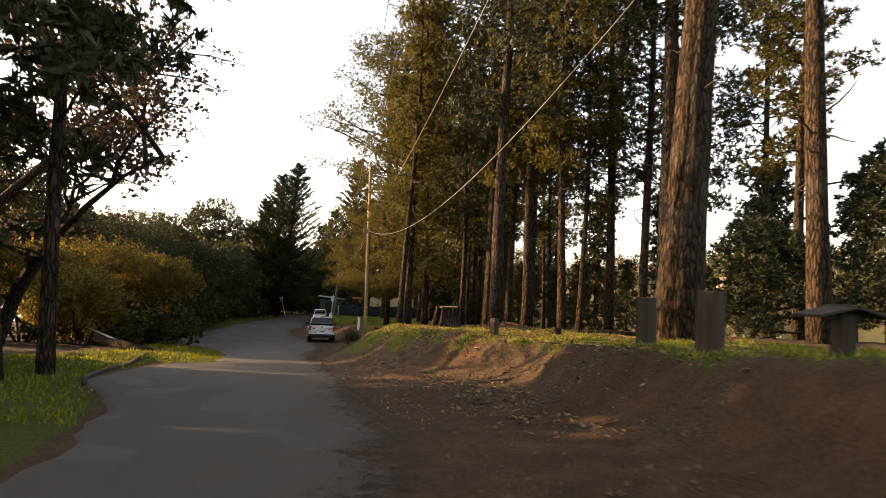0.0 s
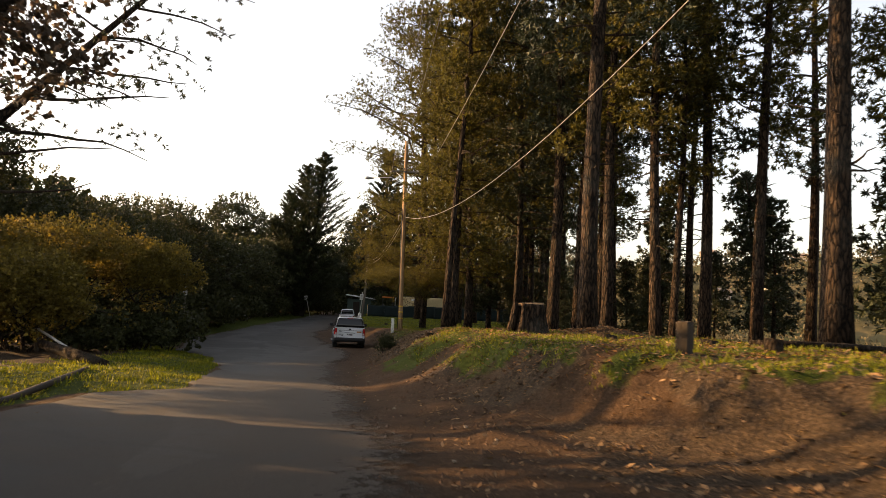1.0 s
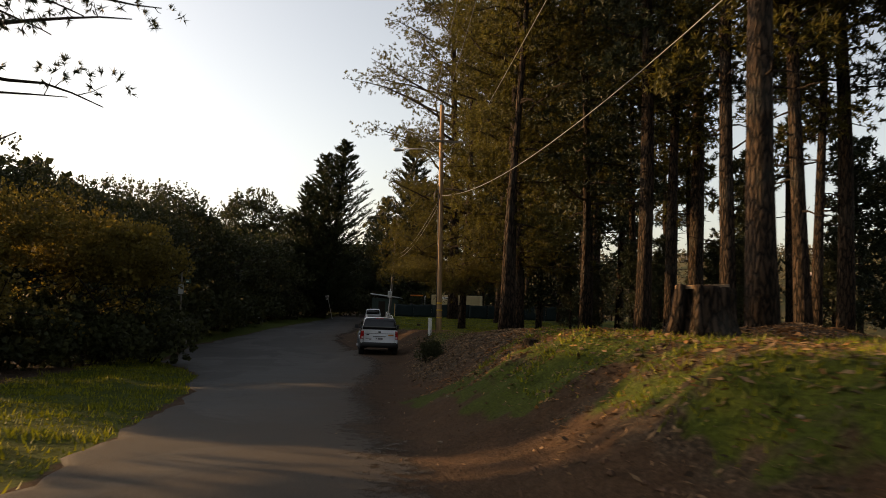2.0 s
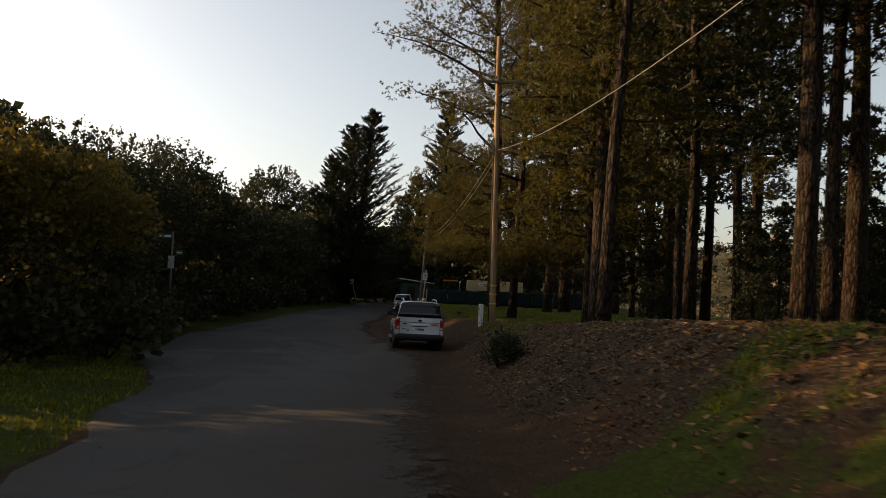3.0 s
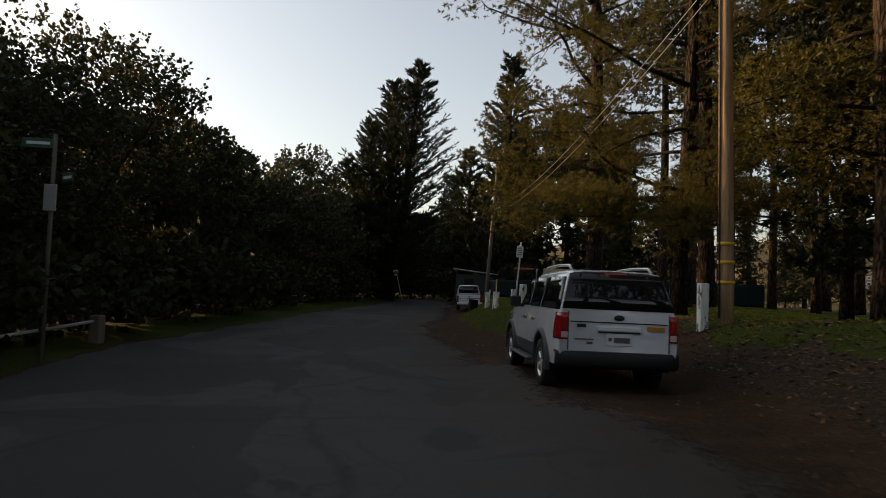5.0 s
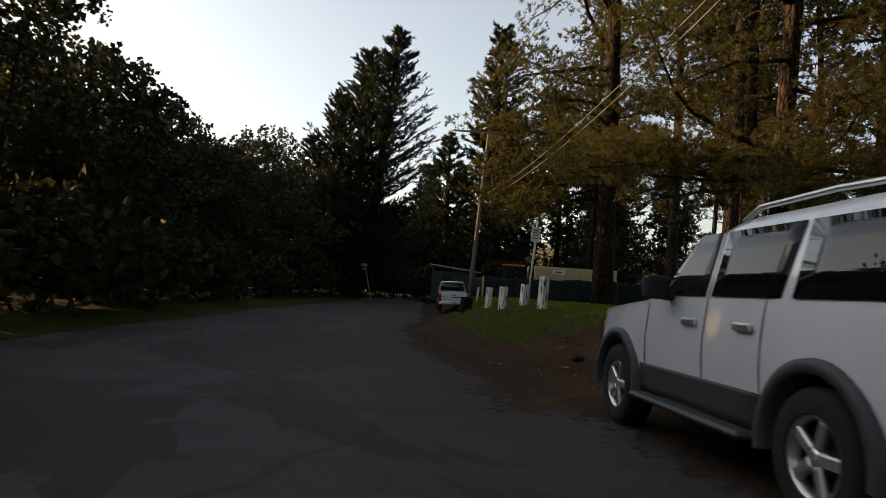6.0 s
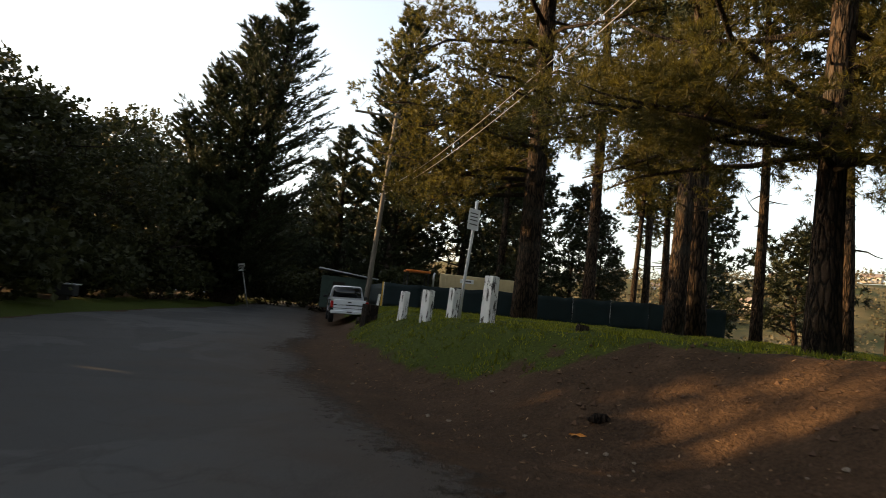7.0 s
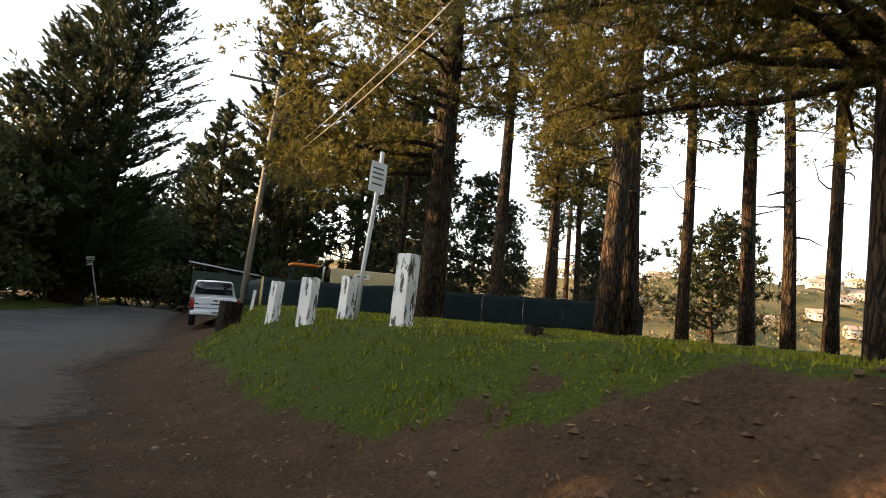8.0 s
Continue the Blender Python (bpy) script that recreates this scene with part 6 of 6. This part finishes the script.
lg = thing("fallen_log", on_land(8.4, 20.6), "dark fallen log lying in the grass", "log")
part("wood", mesh_of("wood", *tube([(-1.3, 0.2, 0.05), (-0.4, 0, 0.07), (0.5, -0.1, 0.07), (1.3, -0.3, 0.06)], [0.06, 0.08, 0.08, 0.06], 10, 0.06, 3), [DARK_BARK]), None, lg)
broadleaf("shrub", on_land(-0.1, 39.7, 0.02), "small round dark shrub on the bank", 0.62, 0.38, 3, 40, 60, 151, LEAF, 0.06, 0.05, "shrubs", 0.015, (0.1, 0.2), "bush")

# ---------------------------------------------------------------- yard behind the grass: screened fence, container, tractor, shed
F0, F1 = np.array([-2.05, 88.3]), np.array([16.0, 84.4])
fence = thing("fence", (F0[0], F0[1], 0), "dark green screen cloth fence on steel posts", "fence")
fn = 9
for i in range(fn + 1):
    p = F0 + (F1 - F0) * i / fn - F0
    z = floor_z(*(F0 + p))
    part("fence_post", mesh_of("fence_post", *tube([(p[0], p[1] + 0.05, z - 0.2), (p[0], p[1] + 0.05, z + 1.36 + 0.03 * i)], [0.03, 0.03], 8), [GALV]), None, fence)
    if i < fn:
        p2 = F0 + (F1 - F0) * (i + 1) / fn - F0
        us = np.linspace(0, 1, 9)
        rows = []
        for w in np.linspace(0, 1, 7):
            for u in us:
                q = p + (p2 - p) * u
                zz = floor_z(*(F0 + q))
                rows.append((q[0], q[1] + 0.035 * math.sin(u * 9 + i) * math.sin(w * 3.1), zz + 0.03 + (1.32 + 0.03 * (i + u) - 0.05 * math.sin(u * math.pi)) * w))
        ff = [(a * 9 + b, a * 9 + b + 1, (a + 1) * 9 + b + 1, (a + 1) * 9 + b) for a in range(6) for b in range(8)]
        slab(np.array(rows), np.array(ff), FENCE_CLOTH, "screen_panel", fence, 0.008)
fl = thing("fence", (-2.05, 88.3, floor_z(-2.05, 88.3)), "dark screen fence end with a yellow edge strip", "fence")
part("edge_strip", box_bm((0.05, 0.30, 1.35), (-0.05, 0.2, 0.70), 0.01), YELLOW_TAG, fl, "yellow edge strip")
vv = np.array([(0.02 + 0.03 * math.sin(y * 4 + z), y, z) for z in np.linspace(0.03, 1.3, 5) for y in np.linspace(0.35, 14, 16)])
ff = np.array([(a * 16 + b, a * 16 + b + 1, (a + 1) * 16 + b + 1, (a + 1) * 16 + b) for a in range(4) for b in range(15)])
slab(vv, ff, FENCE_CLOTH, "screen_panel", fl, 0.008)


def container(x, y, w, h, turn, label):
    ob = thing("container", on_land(x, y), label, "container", "containers", turn=turn)
    part("frame", box_bm((w, 2.4, h), (0, 0, h / 2), 0.03), BEIGE, ob)
    n = int(w / 0.28)
    for i in range(n):
        part("rib", box_bm((0.10, 0.05, h - 0.3), (-w / 2 + (i + 0.5) * w / n, -1.222, h / 2), 0.015), BEIGE, ob)
    part("label_panel", box_bm((0.9, 0.02, 0.28), (-w * 0.2, -1.26, h * 0.86)), SIGN_WHITE, ob)
    part("print_bar", box_bm((0.55, 0.01, 0.10), (-w * 0.2, -1.275, h * 0.86)), SIGN_BAR, ob)
    return ob


container(5.4, 95.5, 6.0, 2.55, -12, "beige ribbed steel shipping container behind the fence")
# tractor cab showing over the fence
tr = thing("tractor", on_land(0.6, 93.2), "orange-roofed tractor parked behind the fence", "tractor")
part("chassis", box_bm((1.3, 3.0, 0.8), (0, 0.6, 0.75), 0.08), CAR_BLACK, tr)
part("roof", box_bm((1.5, 1.6, 0.14), (-0.2, 0, 2.42), 0.05, seg=2), ORANGE, tr, "orange cab roof")
for x in (-0.85, 0.45):
    for y in (-0.7, 0.7):
        part("cab_post", box_bm((0.07, 0.07, 1.3), (x, y, 1.75), 0.01), CAR_BLACK, tr)
part("exhaust", mesh_of("exhaust", *tube([(0.75, -0.8, 1.0), (0.75, -0.8, 2.3), (0.82, -0.75, 2.42)], [0.06, 0.06, 0.06], 10), [STEEL]), None, tr, "bright exhaust stack")
for x in (-0.8, 0.8):
    for y, r9 in ((-0.4, 0.75), (1.7, 0.5)):
        wheel(tr, (x, y, r9), r9, 0.35, 6, 1 if x > 0 else -1)
# shed with a pale sloping roof
sh = thing("shed", on_land(-3.4, 104.5), "low dark green shed with a pale sheet roof", "shed")
part("wall", box_bm((5.0, 3.5, 2.4), (0.6, 0, 1.2), 0.02), SHED_WALL, sh)
part("roof", box_bm((5.6, 4.2, 0.10), (0.6, 0, 2.65), 0.02, rot=Matrix.Rotation(radians(6), 3, "Y")), ROOF_PALE, sh, "pale sloping sheet roof")
part("door", box_bm((0.9, 0.05, 2.0), (-0.6, -1.76, 1.0), 0.01), POST_WOOD, sh)

# ---------------------------------------------------------------- the far hillside: woods and houses
rng = np.random.default_rng(404)
cs = []
while len(cs) < 1500:
    a, d = radians(rng.uniform(8, 72)), rng.uniform(150, 560) ** 1.0
    x, y = d * math.sin(a), 10 + d * math.cos(a)
    if waves(x, y, 120, 61) + rng.normal() * 0.35 > -0.1:
        cs.append((x, y, floor_z(x, y), rng.uniform(2.2, 5.5)))
cs = np.array(cs)
pts, ways = [], []
for x, y, z, r in cs:
    a, b = pad_points(rng, np.array([x, y, z + r * 0.9]), r, 42, 0.95)
    pts.append(a)
    ways.append(b)
v, f = leaf_set(np.concatenate(pts), rng, 1.35, ways=np.concatenate(ways))
tagged(new("far_woods", mesh_of("far_woods", v, f, [FAR_LEAF], False)), "hazy brown and green woods on the far hillside", "woods", kind="stuff")


def far_house(x, y, w, d, h, turn, label):
    ob = thing("house", (x, y, floor_z(x, y) - 0.5), label, "house", "hillside houses", turn=turn)
    part("wall", box_bm((w, d, h), (0, 0, h / 2), 0.05), HOUSE_WALL, ob)
    bm = bmesh.new()
    q = [bm.verts.new(c) for c in ((-w / 2 - 0.5, -d / 2 - 0.6, h), (w / 2 + 0.5, -d / 2 - 0.6, h), (w / 2 + 0.5, d / 2 + 0.6, h), (-w / 2 - 0.5, d / 2 + 0.6, h), (-w / 2 - 0.5, 0, h + d * 0.28), (w / 2 + 0.5, 0, h + d * 0.28))]
    for ids in ((0, 1, 5, 4), (2, 3, 4, 5), (0, 4, 3), (1, 2, 5), (3, 2, 1, 0)):
        bm.faces.new([q[i] for i in ids])
    part("roof", bm, HOUSE_ROOF, ob)
    n = max(2, int(w / 3))
    for i in range(n):
        win = part("window", box_bm((1.5, 0.12, 1.4), (-w / 2 + (i + 0.5) * w / n, -d / 2 - 0.02, h * 0.58), 0.03), SIGN_WHITE, ob)
        part("pane", box_bm((1.2, 0.06, 1.1), (-w / 2 + (i + 0.5) * w / n, -d / 2 - 0.08, h * 0.58)), DARK_PANE, win)
    return ob


for i in range(34):
    a, d = radians(rng.uniform(18, 58)), rng.uniform(330, 560)
    x, y = d * math.sin(a), 10 + d * math.cos(a)
    far_house(x, y, rng.uniform(7, 13), rng.uniform(6, 9), rng.uniform(3, 5), -math.degrees(a) + rng.uniform(-30, 30), "pale house with a brown roof on the far hillside")

# ---------------------------------------------------------------- grass, litter and stones
def scatter(n, x0, x1, y0, y1, cover, seed, power=1.0):
    r = np.random.default_rng(seed)
    x, y = r.uniform(x0, x1, n), r.uniform(y0, y1, n)
    k = r.uniform(0, 1, n) < np.clip(cover(x, y), 0, 1) ** power
    return x[k], y[k], r


def tufted(x, y):
    c = lawn_cover(x, y)
    return np.clip((c - 0.25) / 0.4, 0, 1) * np.clip(0.55 + 0.6 * waves(x, y, 0.9, 77), 0.05, 1)


def grass_field(name, n, box, hgt, seed, label, wide=0.012):
    x, y, r = scatter(n, *box, tufted, seed)
    z = land(x, y) - 0.01
    c = np.stack([x, y, z], 1)
    k = len(c)
    up = unit(np.stack([r.normal(size=k) * 0.45, r.normal(size=k) * 0.45, np.ones(k)], 1))
    s = unit(np.cross(up, r.normal(size=(k, 3)))) * wide * r.uniform(0.6, 1.3, (k, 1))
    h = (hgt * r.uniform(0.4, 1.25, k) * np.clip(0.7 + 0.5 * waves(x, y, 1.3, 78), 0.3, 1.4))[:, None]
    v = np.stack([c - s, c + s, c + up * h], 1).reshape(-1, 3)
    tagged(new(name, mesh_of(name, v, np.arange(len(v)).reshape(-1, 3), [GRASS], False)), label, "grass", kind="stuff")


grass_field("grass", 150000, (0.5, 14, 1, 31), 0.13, 501, "patchy green grass on the bank", 0.014)
grass_field("grass", 190000, (-6, 13, 57, 84), 0.10, 502, "short green grass around the white posts", 0.013)
grass_field("grass", 110000, (-13, -3, 8, 46), 0.14, 503, "bright green grass on the left verge", 0.015)
grass_field("grass", 40000, (-2, 9, 31, 57), 0.12, 504, "thin grass among the litter on the bank", 0.014)


def litter_field(name, n, box, size, seed, label, cover, mat=LITTER):
    x, y, r = scatter(n, *box, cover, seed)
    c = np.stack([x, y, land(x, y) + 0.012], 1)
    k = len(c)
    a = r.uniform(0, 6.28, k)
    d = unit(np.stack([np.cos(a), np.sin(a), r.normal(size=k) * 0.35], 1))
    s = unit(np.cross(d, np.array([0, 0, 1.0]) + 0.35 * r.normal(size=(k, 3))))
    z = (size * r.uniform(0.4, 1.5, k))[:, None]
    w = z * r.uniform(0.15, 0.55, (k, 1))
    v = np.stack([c - d * z / 2, c + s * w / 2, c + d * z / 2, c - s * w / 2], 1).reshape(-1, 3)
    b = np.arange(k)[:, None] * 4
    tagged(new(name, mesh_of(name, v, np.concatenate([b + np.array([[0, 1, 2]]), b + np.array([[0, 2, 3]])]), [mat], False)), label, "litter", kind="stuff")


litter_field("dry_litter", 85000, (-1.5, 10, 7, 56), 0.10, 601, "dry leaves and bark chips on the bank", litter_cover)
litter_field("dry_litter", 42000, (-1.2, 7.5, 31, 45), 0.075, 604, "dense brown wood chips on the mound", lambda x, y: litter_cover(x, y) * (1 - 0.7 * lawn_cover(x, y)))
litter_field("dry_litter", 4200, (0.5, 6.5, 25.0, 32.5), 0.17, 606, "large orange-brown fallen leaves and bark on the bank", lambda x, y: 0.9 * np.clip((x - 0.8) / 1.5, 0, 1), CHIPS)
litter_field("dry_litter", 6000, (0.2, 6, 8, 26), 0.07, 607, "scattered bark chips on the dirt shoulder", lambda x, y: np.clip(0.7 + 0.5 * waves(x, y, 2.0, 32), 0, 1))
litter_field("dry_litter", 42000, (-0.8, 9, 16, 31.5), 0.075, 608, "orange-brown wood chips between the grass on the bank", lambda x, y: np.clip(1.15 - 1.5 * lawn_cover(x, y), 0, 1) * smooth((x - along(y, CUT_FOOT) - 0.2) / 0.8), CHIPS)
litter_field("dry_litter", 20000, (-6, 8, 54, 70), 0.05, 602, "scattered twigs and leaves on the bare soil", lambda x, y: 0.5 * np.clip((x - along(y, BANK_TOE) + 0.8) / 1.5, 0, 1) * (1 - 0.8 * lawn_cover(x, y)))
litter_field("dry_litter", 2500, (-8, 1, 5, 48), 0.05, 603, "scattered leaves on the lane", lambda x, y: np.clip(0.12 + 0.5 * np.exp(-np.abs(x - along(y, ROAD_LEFT))) + 0.5 * np.exp(-np.abs(x - along(y, BANK_TOE))), 0, 1))
for i in range(36):
    x, y = rng.uniform(-4, 5), rng.choice([rng.uniform(8, 40), rng.uniform(56, 64)])
    x = along(y, BANK_TOE) + abs(rng.normal()) * 1.4 - 0.4
    bm = bmesh.new()
    bmesh.ops.create_icosphere(bm, subdivisions=1, radius=rng.uniform(0.018, 0.04))
    for vv in bm.verts:
        vv.co = vv.co * rng.uniform(0.7, 1.2)
        vv.co.z *= 0.6
    ob = part("stone", bm, STONE, None)
    ob.location = on_land(float(x), y, 0.01)
    tagged(ob, "small rounded stone on the bare soil", "stone", "stones")

# clods and crumbs of earth on the bare slopes
x, y, r = scatter(16000, -6, 6, 4, 66, lambda x, y: np.clip(1.2 - np.abs((x - along(y, BANK_TOE)) / along(y, BANK_W) - 0.4) * 1.6, 0, 1) * (1 - lawn_cover(x, y)) * 0.6, 605)
c = np.stack([x, y, land(x, y)], 1)
z = (r.uniform(0.012, 0.05, len(c)) ** 1.0)[:, None]
octa = np.array([(1, 0, 0), (-1, 0, 0), (0, 1, 0), (0, -1, 0), (0, 0, 0.8), (0, 0, -0.8)], float)
v = (c[:, None, :] + octa[None] * z[:, None, :] * r.uniform(0.6, 1.3, (len(c), 6, 1))).reshape(-1, 3)
of = np.array([(0, 2, 4), (2, 1, 4), (1, 3, 4), (3, 0, 4), (2, 0, 5), (1, 2, 5), (3, 1, 5), (0, 3, 5)])
f = (np.arange(len(c))[:, None, None] * 6 + of[None]).reshape(-1, 3)
CLOD = plain("dry_clods", (0.085, 0.05, 0.03), 0.95, vary=0.4, scale=2)
tagged(new("soil_clods", mesh_of("soil_clods", v, f, [CLOD], False)), "small clods of brown earth on the bank", "soil", kind="stuff")

bp = thing("bark_chunk", on_land(-2.55, 59.55), "dark curled chunk of bark on the dirt", "bark")
part("piece", mesh_of("piece", *tube([(-0.12, 0, 0.03), (-0.03, 0.02, 0.05), (0.08, 0.0, 0.05), (0.14, -0.03, 0.02)], [0.02, 0.055, 0.05, 0.015], 8, 0.12, 6), [DARK_BARK]), None, bp)
lf = thing("fallen_leaf", on_land(-2.85, 59.45, 0.02), "large pale yellow fallen leaf on the dirt", "leaf")
v, f = leaf_set(np.array([[0.0, 0.0, 0.01], [0.02, 0.01, 0.015], [0.0, 0.02, 0.01]]), np.random.default_rng(3), 0.13)
part("blade", mesh_of("blade", v * np.array([1, 1, 0.3]), f, [STICKER], False), None, lf)
